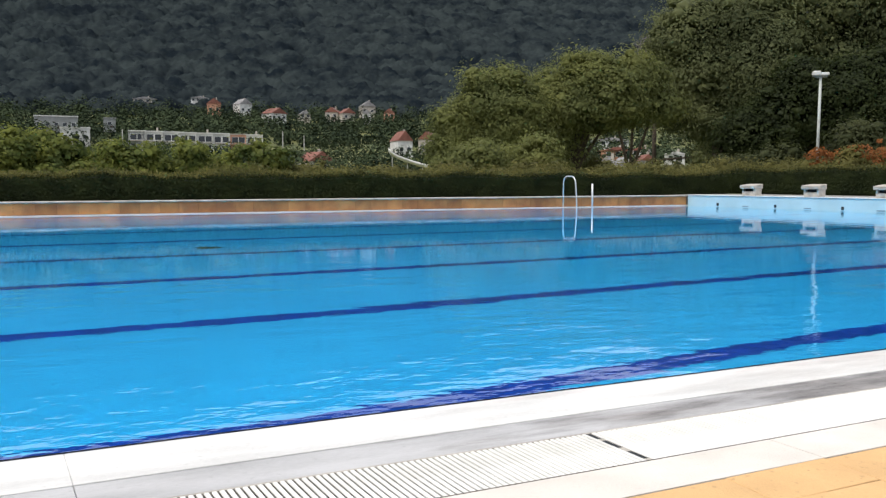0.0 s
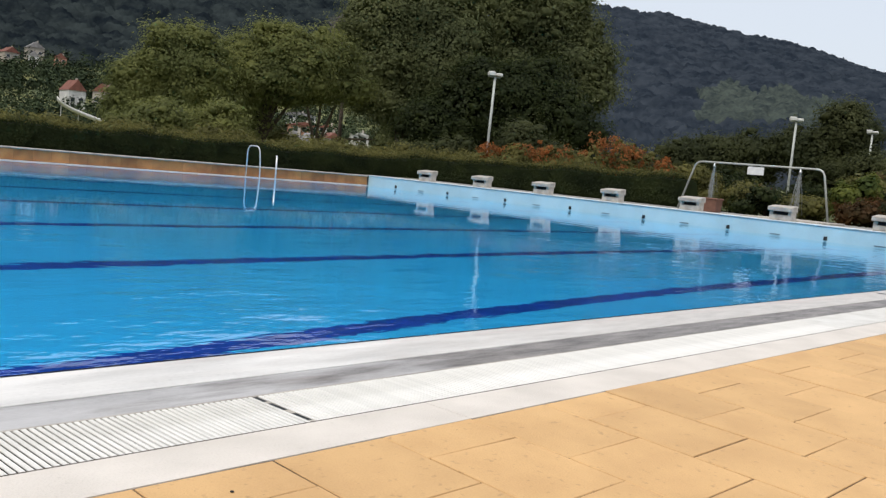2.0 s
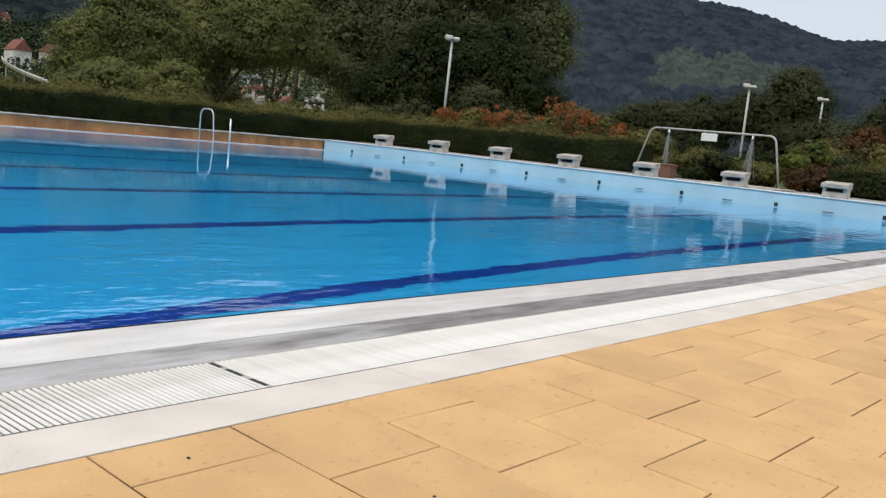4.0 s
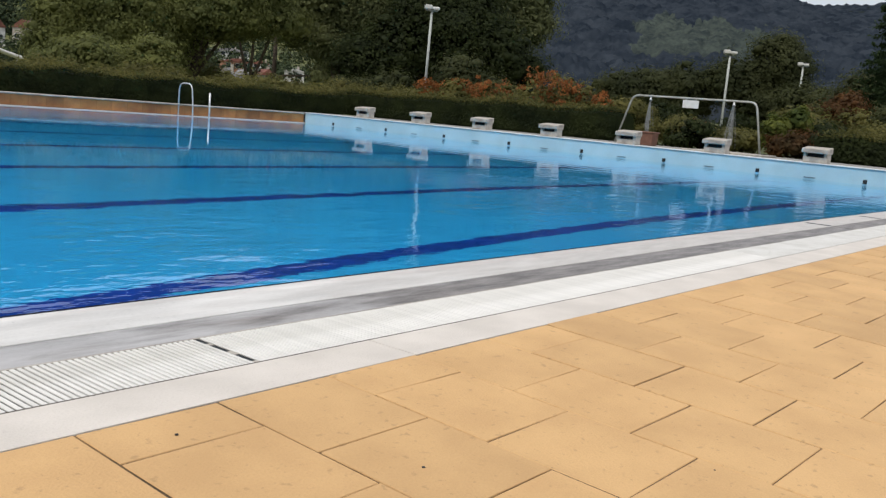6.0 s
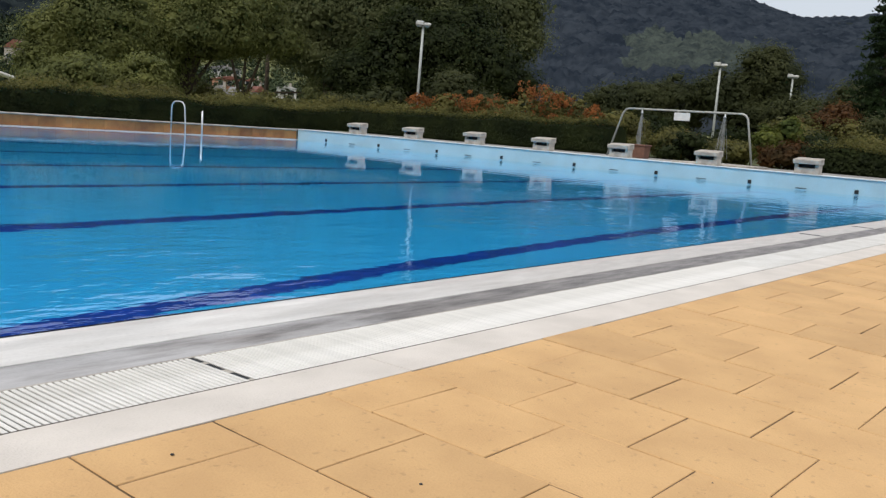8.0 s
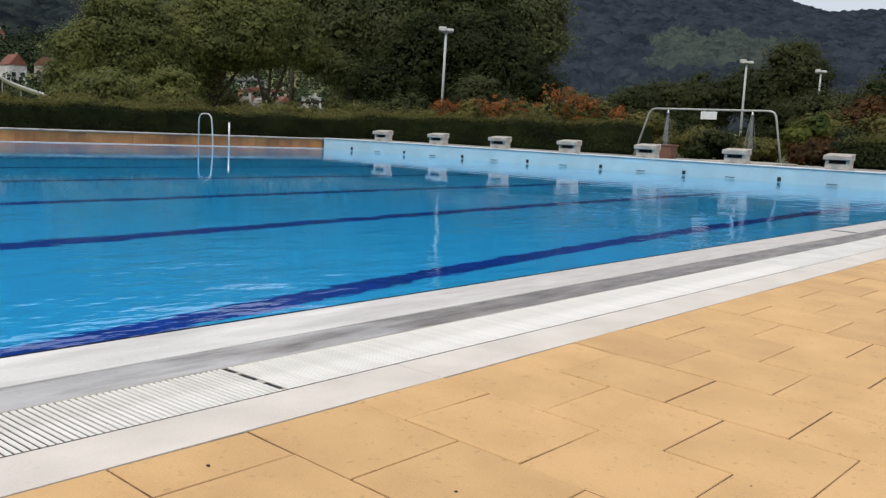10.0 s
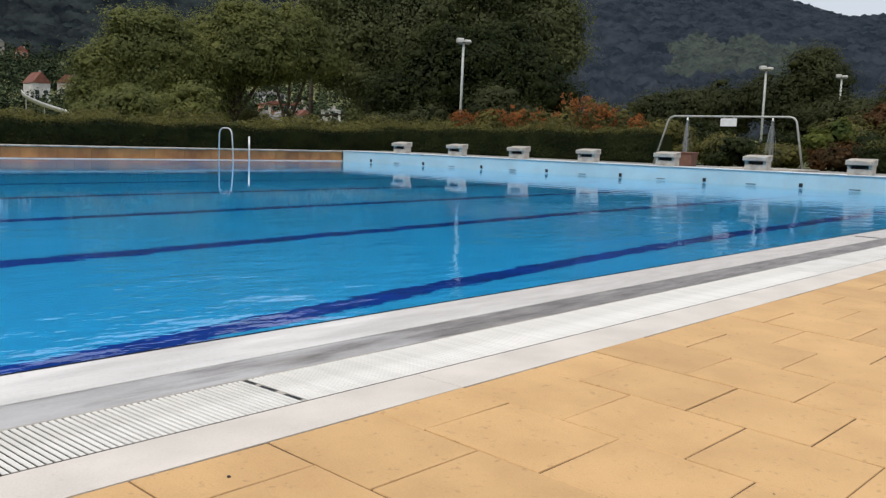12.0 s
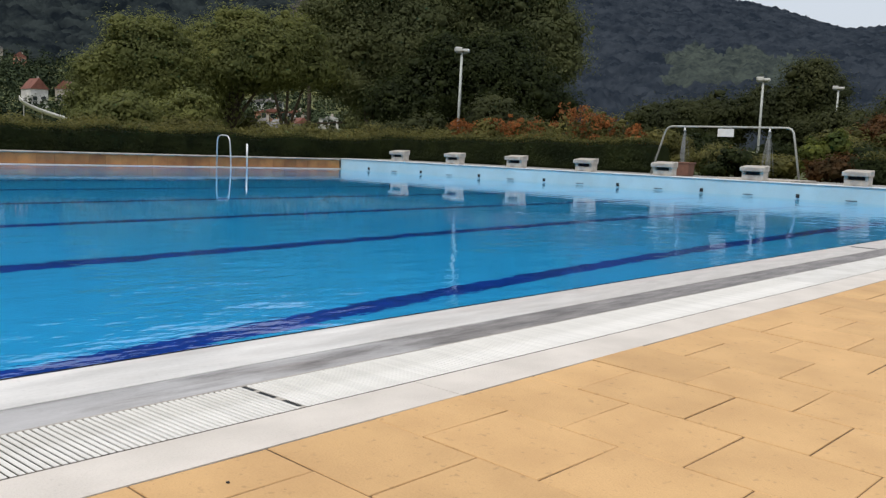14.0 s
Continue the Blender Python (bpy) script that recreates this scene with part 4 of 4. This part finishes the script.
def spruce(bearing, d, height, wide, seed):
    """Whorls of drooping boughs round a straight stem."""
    x, y, z = spot(bearing, d, -0.05)
    ob = empty("spruce", x, y, z, label="tall dark spruce with drooping boughs", category="conifer")
    put("trunk", mesh_of("trunk", *tube([(0, 0, -0.2), (0, 0, height * 0.5), (0, 0, height)], [0.2, 0.12, 0.02], 8)), M_BARK, ob, "", True)
    r = np.random.default_rng(seed)
    pts = []
    for h in np.arange(0.6, height, 0.34):
        reach = wide * (1 - h / height) ** 0.85
        for k in range(int(8 + reach * 4)):
            a, rr = r.uniform(0, 2 * np.pi), reach * r.uniform(0.75, 1.1)
            s = r.uniform(0.1, 1, 62)
            q = np.column_stack([np.cos(a) * rr * s, np.sin(a) * rr * s, h - 0.35 * rr * s + 0.12 * rr * s ** 3])
            pts.append(q + r.normal(size=q.shape) * np.array([0.10, 0.10, 0.07]))
    v, f = leaves(r, np.concatenate(pts), 0.10, 0.35)
    put("crown", mesh_of("crown", v, f), M_SPRUCE, ob)


spruce(76.4, 40, 8.2, 2.1, 81)
spruce(80.0, 43, 8.5, 2.3, 82)

# ---- houses on the hillside ----
def window(parent, x, z, w, h, y, frame_mat=None):
    ob = part("window", boxed((x - w / 2, y - 0.05, z), (x + w / 2, y + 0.03, z + h)), frame_mat or M_SIGN, parent)
    part("pane", boxed((x - w / 2 + 0.08, y - 0.07, z + 0.08), (x + w / 2 - 0.08, y - 0.052, z + h - 0.08)), M_PANE, ob)


def house(bearing, d, w, deep, tall, roof, wall_mat, roof_mat, label, turn=0.0, dz=0.0, panes=3):
    """Gable or flat-roofed house; its front faces the valley."""
    x, y, z = spot(bearing, d, dz)
    ob = empty("house", x, y, z, -bearing + turn, label=label, category="house")
    part("wall", boxed((-w / 2, 0, -1.5), (w / 2, deep, tall)), wall_mat, ob)
    if roof > 0:
        bm = bmesh.new()
        o = min(0.4, w * 0.05)
        vs = [bm.verts.new(q) for q in ((-w / 2 - o, -o, tall - 0.15), (w / 2 + o, -o, tall - 0.15), (w / 2 + o, deep + o, tall - 0.15), (-w / 2 - o, deep + o, tall - 0.15),
                                        (0, -o, tall + roof), (0, deep + o, tall + roof))]
        for q in ((0, 1, 2, 3), (0, 4, 1), (2, 5, 3), (0, 3, 5, 4), (1, 4, 5, 2)):
            bm.faces.new([vs[i] for i in q])
        bmesh.ops.recalc_face_normals(bm, faces=bm.faces)
        top = part("roof", bm, roof_mat, ob)
        part("gable", boxed((-w * 0.3, -0.02, tall), (w * 0.3, 0.3, tall + roof * 0.38)), wall_mat, ob)
        part("chimney", boxed((w * 0.15, deep * 0.5, tall + roof * 0.4), (w * 0.15 + 0.5, deep * 0.5 + 0.5, tall + roof + 0.6)), M_CREAM, top)
    else:
        part("roof", boxed((-w / 2 - 0.2, -0.25, tall), (w / 2 + 0.2, deep + 0.2, tall + 0.35)), roof_mat, ob)
    for s in range(max(1, int(tall // 2.7))):
        for k in range(panes):
            window(ob, (k + 0.5) / panes * w - w / 2, 0.9 + 2.8 * s, min(1.4, w / panes * 0.55), 1.3, 0.0)
    part("door", boxed((w * 0.02, -0.04, 0), (w * 0.02 + 0.9, 0.02, 0.85)), M_BARK, ob)
    return ob


# long flat-roofed terrace, unit by unit
for k in range(8):
    b = 8.4 + 0.985 * k
    x, y, z = spot(b, 300, 0.6 - 0.12 * k)
    ob = empty("terraced_house", x, y, z, -11.9, label="flat-roofed white terraced house with dark window bands" if k != 6 else "flat-roofed salmon terraced house with dark windows",
               category="terraced house", group="terrace on the hillside")
    wall_mat = M_PINK if k == 6 else (M_GREYR if k == 0 else M_RENDER)
    part("wall", boxed((-2.55, 0, -2), (2.55, 9, 5.6)), wall_mat, ob)
    part("roof", boxed((-2.58, -0.3, 5.6), (2.58, 9.2, 5.95)), M_RENDER if k != 6 else M_CREAM, ob)
    for xx in ((-1.2, 1.2) if k % 2 else (-1.0, 1.1)):
        window(ob, xx, 3.0, 2.05, 1.9, 0.0)
        window(ob, xx, 0.5, 1.7, 1.5, 0.0)
    part("balcony", boxed((-2.2, -0.9, 2.6), (2.2, 0, 2.8)), M_CREAM, ob)
    part("party_wall", boxed((2.45, -1.0, -1.5), (2.56, 0.0, 5.6)), M_RENDER, ob)
    if k % 3 == 1:
        part("chimney", boxed((0.5, 4, 5.95), (1.1, 4.6, 7.2)), M_CREAM, ob)

house(4.0, 345, 14, 8, 4.2, 0, M_GREYR, M_RENDER, "flat-roofed grey house above the gardens", dz=4.0, panes=5)
house(5.0, 318, 9, 7, 4.4, 0, M_RENDER, M_RENDER, "flat-roofed white house with a balcony", dz=1.6, panes=3)
house(0.6, 330, 7, 7, 3.6, 0, M_RENDER, M_GREYR, "small white flat-roofed house among trees", dz=1.0, panes=2)
house(6.9, 340, 4, 5, 3.2, 0, M_GREYR, M_GREYR, "small grey house among trees", dz=5.0, panes=1)
house(0.5, 520, 11, 8, 3, 2.2, M_RENDER, M_ROOFGREY, "white house with a grey roof by the forest", dz=5, panes=3)
house(8.9, 478, 11, 8, 2.6, 1.0, M_CREAM, M_ROOFGREY, "long pale house by the forest edge", dz=4.5, panes=4)
house(12.1, 480, 9, 8, 2.4, 1.0, M_RENDER, M_ROOFGREY, "long pale house by the forest edge", dz=5.5, panes=4)
house(12.9, 455, 6.5, 8, 4.4, 2.6, M_PINK, M_ROOFRED, "orange gabled house on the hillside", dz=3.0, panes=2)
house(14.8, 455, 6.2, 8, 4.4, 2.6, M_RENDER, M_ROOFGREY, "white gabled house on the hillside", 25, dz=3.0, panes=2)
house(16.8, 420, 8.0, 8, 3.4, 2.4, M_RENDER, M_ROOFRED, "white house with a red tiled roof", 35, dz=2.8, panes=3)
house(18.4, 425, 5.0, 6, 2.6, 1.6, M_CREAM, M_ROOFGREY, "small cream house among garden trees", 10, dz=3.0, panes=2)
house(20.0, 430, 6.0, 7, 3.2, 2.2, M_CREAM, M_ROOFRED, "cream house with a red roof", -15, dz=3.0, panes=2)
house(21.1, 425, 6.0, 7, 3.2, 2.2, M_CREAM, M_ROOFRED, "cream house with a red roof", 20, dz=3.0, panes=2)
house(22.3, 450, 7.0, 8, 4.0, 2.6, M_CREAM, M_ROOFGREY, "pale gabled house near the forest", 10, dz=3.4, panes=2)
house(22.2, 425, 4.0, 5, 3.4, 2.0, M_RENDER, M_ROOFGREY, "narrow white house among trees", 0, dz=2.6, panes=1)
house(23.6, 430, 5.0, 6, 3.0, 2.0, M_PINK, M_ROOFRED, "small salmon house among trees", 0, dz=3.0, panes=2)
house(24.6, 268, 4.6, 7, 4.2, 2.8, M_RENDER, M_ROOFRED, "white gabled house with dark timber and a red roof", 20, dz=0.9, panes=2)
house(25.9, 280, 5.0, 7, 4.0, 2.2, M_CREAM, M_ROOFRED, "cream house with a red roof", -20, dz=1.2, panes=2)
house(19.4, 190, 6.0, 6, 1.6, 1.9, M_CREAM, M_ROOFRED, "low cottage with an orange tiled roof", 30, dz=0.3, panes=2)
house(37.4, 312, 12.0, 8, 2.6, 0.9, M_RENDER, M_ROOFGREY, "long white house half hidden behind the trees", 8, dz=0.6, panes=5)
house(37.85, 246, 7.2, 7, 2.7, 0.8, M_PINK, M_ROOFRED, "salmon house half hidden behind the trees", 12, dz=0.2, panes=3)
house(37.15, 172, 2.9, 5, 1.4, 1.5, M_RENDER, M_ROOFGREY, "small white gabled cottage behind the trees", -10, dz=0.0, panes=1)
house(38.3, 178, 2.9, 5, 1.2, 1.5, M_CREAM, M_ROOFGREY, "small pale gabled cottage behind the trees", 15, dz=0.0, panes=1)
house(39.7, 200, 3.2, 5, 1.7, 1.2, M_GREYR, M_ROOFRED, "small grey cottage half hidden behind the trees", 18, dz=0.1, panes=1)
house(41.3, 216, 4.2, 5, 2.7, 0.5, M_RENDER, M_RENDER, "small white house half hidden behind the trees", 5, dz=0.1, panes=2)
house(39.2, 262, 5.0, 6, 2.2, 0.9, M_RENDER, M_ROOFRED, "low white house half hidden behind the trees", -6, dz=0.1, panes=2)
shrub(35.2, 50, 2.4, 1.9, M_OLIVE, "olive green bush below the trees", 93, 0.1, 50, 60, "bush")
shrub(44.0, 50, 2.4, 1.8, M_SHADE, "dark green bush below the trees", 94, 0.1, 50, 60, "bush")
shrub(37.6, 66, 3.2, 0.9, M_OLIVE, "sparse low bush before the houses", 91, 0.09, 22, 60, "bush")
shrub(40.2, 66, 3.0, 1.0, M_POPLAR, "sparse low bush before the houses", 92, 0.09, 22, 60, "bush")

# white curved chute descending beside the trees
chute = empty("water_slide", *spot(24.8, 118, 0.35), -24.8, label="white curved slide chute on short posts", category="water slide")
path = [(-2.6 + 5.4 * u, 0.5 * math.sin(3 * u), 3.1 - 2.25 * u ** 0.6) for u in np.linspace(0, 1, 12)]
rim, fl = [], []
for i, q in enumerate(path):
    for j in range(9):
        a = math.pi * (j / 8) + math.pi
        rim.append((q[0], q[1] + math.cos(a) * 0.5, q[2] + 0.5 + math.sin(a) * 0.5))
for i in range(11):
    for j in range(8):
        fl.append((i * 9 + j, i * 9 + j + 1, i * 9 + j + 10, i * 9 + j + 9))
tro = put("trough", mesh_of("trough", rim, fl), M_SIGN, chute, "", True)
tro.modifiers.new("thick", "SOLIDIFY").thickness = 0.06
for i in (1, 5, 9):
    q = path[i]
    put("post", mesh_of("post", *tube([(q[0], q[1], -1.0), (q[0], q[1], q[2] + 0.02)], 0.06, 8)), M_WIRE, chute)
# wire poles
for b, d, t in ((7.6, 240, 8), (8.7, 240, 7.5), (17.0, 235, 8), (18.3, 230, 7)):
    x, y, z = spot(b, d)
    tagged(put("utility_pole", mesh_of("pole", *tube([(x, y, z - 0.5), (x, y, z + t)], [0.16, 0.11], 8)), M_WIRE), label="plain concrete utility pole", category="utility pole", group="utility poles of the village")

# ---- near deck: coping, gutter, grating, concrete strip, slabs ----
bm = bmesh.new()
box(bm, (-30, -1.14, -0.35), (PX1 + 0.42, -0.89, -0.075))
box(bm, (-30, -40, -0.7), (PX1 + 0.42, -8.9, -0.32))
box(bm, (-30, -0.54, -0.35), (PX1 + 0.42, -0.02, -0.075))
box(bm, (-30, -0.888, -0.6), (PX1 + 0.42, -0.542, -0.352))
deck = tagged(part("deck", bm, M_GRIME_SHADE), kind="structure", label="pool deck bed under the paving")
CUTS = [-12, -10, -8, -6, -4, -2, 0.2, 3.2, 5.2, 7.4, 9.75, 11.72, 14, 16, 18, 20, 22.17]
coping = tagged(part("coping", boxed((-28, -0.24, -0.072), (-12.01, 0.0, 0.0), 0.01), M_COPING), kind="structure", label="pale concrete pool coping, worn, mottled and greyer along its length")
for a, b in zip(CUTS, CUTS[1:]):
    part("coping_stone", boxed((a + 0.0004, -0.325, -0.072), (b - (0.03 if b in (9.75, 11.72) else 0.0004), 0.0, 0.0), 0.002), M_COPING, coping)
# Narrow near-black line between the coping and the water.
part("edge_line", boxed((-12, 0.0, -0.05), (PX1 - 0.01, 0.026, -0.002)), M_NEARBLACK, coping, "thin dark line along the water edge")
gutter = tagged(part("gutter", boxed((-28, -0.545, -0.072), (-12.01, -0.33, -0.004)), M_GUTTER), kind="structure", label="grey stained gutter edge")
for a, b in zip(CUTS, CUTS[1:]):
    part("gutter_stone", boxed((a + 0.001, -0.545, -0.072), (b - (0.03 if b in (9.75, 11.72) else 0.001), -0.329, -0.003), 0.002), M_GUTTER, gutter)
strip = tagged(part("strip", boxed((-28, -1.125, -0.072), (-12.01, -0.89, 0.0)), M_STRIP), kind="structure", label="pale cream concrete strip along the grating")
for k in range(17):
    a = -11.7 + 2.0 * k
    part("strip_stone", boxed((a + 0.003, -1.114, -0.072), (min(a + 1.998, PX1 + 0.4), -0.8925, 0.0), 0.001), M_STRIP, strip)

grating = tagged(part("grating", boxed((-28, -0.888, -0.072), (0.19, -0.549, -0.002)), M_GRATE), kind="structure", label="white slatted plastic overflow grating")
PITCH, SLAT = 0.0215, 0.0146
slat_mesh = mesh_bm("slat", boxed((-SLAT / 2, -0.163, -0.007), (SLAT / 2, 0.163, 0.0), 0.002))
slat_mesh.materials.append(M_GRATE)
xs = [x for x in np.arange(0.2, 22.1, PITCH) if abs(x - 1.81) > 0.0135]
for x in xs[:290]:
    ob = new("slat", slat_mesh)
    ob.parent = grating
    ob.location = (x, -0.7185, -0.002)
    ob.scale = (1.15 if x > 1.81 else 1.0, 1, 1)
cube_v = np.array([(a, b, c) for a in (-SLAT / 2, SLAT / 2) for b in (-0.163, 0.163) for c in (-0.007, 0.0)])
cube_f = np.array([(0, 1, 3, 2), (4, 6, 7, 5), (0, 4, 5, 1), (2, 3, 7, 6), (1, 5, 7, 3), (0, 2, 6, 4)])
far_slats = joined([(cube_v * np.array((1.15, 1, 1)) + np.array((x, -0.7185, -0.002)), cube_f) for x in xs[290:]])
# Black filler in the open slot carries the shade of its depth.
part("slot_shade", boxed((1.803, -0.88, -0.012), (1.817, -0.556, -0.005)), M_DARK, grating)
for y0, y1 in ((-0.645, -0.625), (-0.775, -0.735), (-0.888, -0.862)):
    part("slot_bridge", boxed((1.8, y0, -0.008), (1.82, y1, -0.003)), M_CAP, grating, "grimy bridge across the open slot")
tagged(put("far_slats", mesh_of("far_slats", *far_slats), M_GRATE, grating), kind="stuff")
# Edge strips coloured dark and grey in place of the frame's shadow lines.
for y in (-0.551, -0.886):
    part("grating_frame", boxed((0.19, y - 0.006, -0.07), (22.15, y + 0.006, -0.0025)), M_GRIME_SHADE if y < -0.7 else M_CAP, grating, "grating edge strip in the tone of its shadow line")
for x in (9.72, 11.70):
    part("drain_slot", boxed((x - 0.035, -0.31, -0.01), (x + 0.035, -0.07, 0.002)), M_DARK, coping, "dark drain slot in the coping")

SX_, SY_, FALL = 0.409, 0.411, 2.29
# yellow slabs in running bond, columns across the deck
paving = tagged(part("paving", boxed((-28, -9, -0.07), (0.23, -3.215, -0.004)), M_SLAB), kind="structure", label="yellow concrete paving slabs with dark joints")
paving.matrix_basis = pose(0, -1.115, 0, FALL) @ pose(0, 1.115, 0)  # the deck falls away from the pool
part("joint_fill", boxed((0.24, -3.63, -0.07), (PX1 + 0.3, -1.116, -0.0036)), M_JOINT, paving)
part("paving_far", boxed((0.236, -9, -0.07), (PX1 + 0.4, -3.63, -0.004)), M_SLAB, paving)
part("paving_end", boxed((2.295 + SX_ * 42, -3.62, -0.07), (PX1 + 0.4, -1.12, -0.004)), M_SLAB, paving)
part("paving_back", boxed((-28, -3.21, -0.07), (0.23, -1.13, -0.004)), M_SLAB, paving)
rs = random.Random(4)
meshes = {}


def slab(w, d):
    key = (round(w, 3), round(d, 3))
    if key not in meshes:
        me = mesh_bm("slab", boxed((-w / 2, -d / 2, -0.05), (w / 2, d / 2, 0.0), 0.002))
        me.materials.append(M_SLAB)
        meshes[key] = me
    return meshes[key]


for k in range(-5, 42):
    x0 = 2.295 + SX_ * k
    edge = -1.1165
    joints = [edge] + [(-1.317 if k % 2 else -1.523) - SY_ * j for j in range(5)]
    joints = [q for q in joints if q > -3.4] + [-3.6]
    side = rs.choice((0.004, 0.005, 0.006))
    for a, b in zip(joints, joints[1:]):
        gap = rs.choice((0.003, 0.004, 0.005, 0.006, 0.007))
        ob = new("slab", slab(SX_ - side - rs.choice((0.0, 0.001, 0.002)), a - b - gap))
        ob.parent = paving
        ob.matrix_basis = pose(x0 + SX_ / 2 + rs.uniform(-0.002, 0.002), (a + b) / 2 - gap / 4, rs.uniform(-0.0012, 0.0018), rs.uniform(-0.22, 0.22), rs.uniform(-0.22, 0.22), rs.uniform(-0.4, 0.4))

# the rest of the paving, laid in the same bond
def bond(x_from, x_to, y_from, y_to):
    out = []
    first = math.ceil((x_from - 2.295) / SX_)
    for k in range(first, int((x_to - 2.295) / SX_)):
        x0, y = 2.295 + SX_ * k, (-1.317 if k % 2 else -1.523) - SY_ * 60
        while y < y_to:
            deep = min(SY_, y_to - y)
            if y > y_from and deep > 0.03:
                w, d, z = SX_ - rs.uniform(0.002, 0.006), deep - rs.uniform(0.002, 0.006), rs.uniform(-0.001, 0.0015)
                out.append((unit_v * np.array((w, d, 0.03)) + np.array((x0 + SX_ / 2, y + deep / 2, z)), cube_f))
            y += SY_
    return out


unit_v = np.array([(a, b, c) for a in (-0.5, 0.5) for b in (-0.5, 0.5) for c in (-1.0, 0.0)])
rest = bond(-8, 0.2, -7.0, -1.1165) + bond(0.2, 22.4, -7.0, -3.605) + bond(2.29 + SX_ * 42, 22.4, -3.65, -1.1165)
tagged(put("more_slabs", mesh_of("more_slabs", *joined(rest)), M_SLAB, paving), kind="stuff")

# ochre tiles of the far wall
tile_mesh = mesh_bm("tile", boxed((-0.2485, -0.02, 0.0), (0.2485, 0.0, 0.284), 0.002))
tile_mesh.materials.append(M_ORANGE)
for k in range(70):
    ob = new("tile", tile_mesh)
    ob.parent = far_wall
    ob.location = (PX1 - 0.27 - 0.5 * k, PY1 + 0.1, 0.003)

# small dark pebbles lying on the slabs
for x, y, s in ((1.261, -1.25, 0.005), (1.62, -1.736, 0.0048), (2.25, -2.207, 0.003)):
    bm = bmesh.new()
    bmesh.ops.create_icosphere(bm, subdivisions=2, radius=s)
    for q in bm.verts:
        q.co *= 1 + 0.3 * noise.noise(q.co * 300)
        q.co.z *= 0.5
    ob = tagged(part("pebble", bm, M_DARK), label="tiny dark pebble lying on the slabs", category="pebble", group="pebbles on the paving")
    ob.location = (x, y, s * 0.4 + (y + 1.115) * math.tan(radians(FALL)))
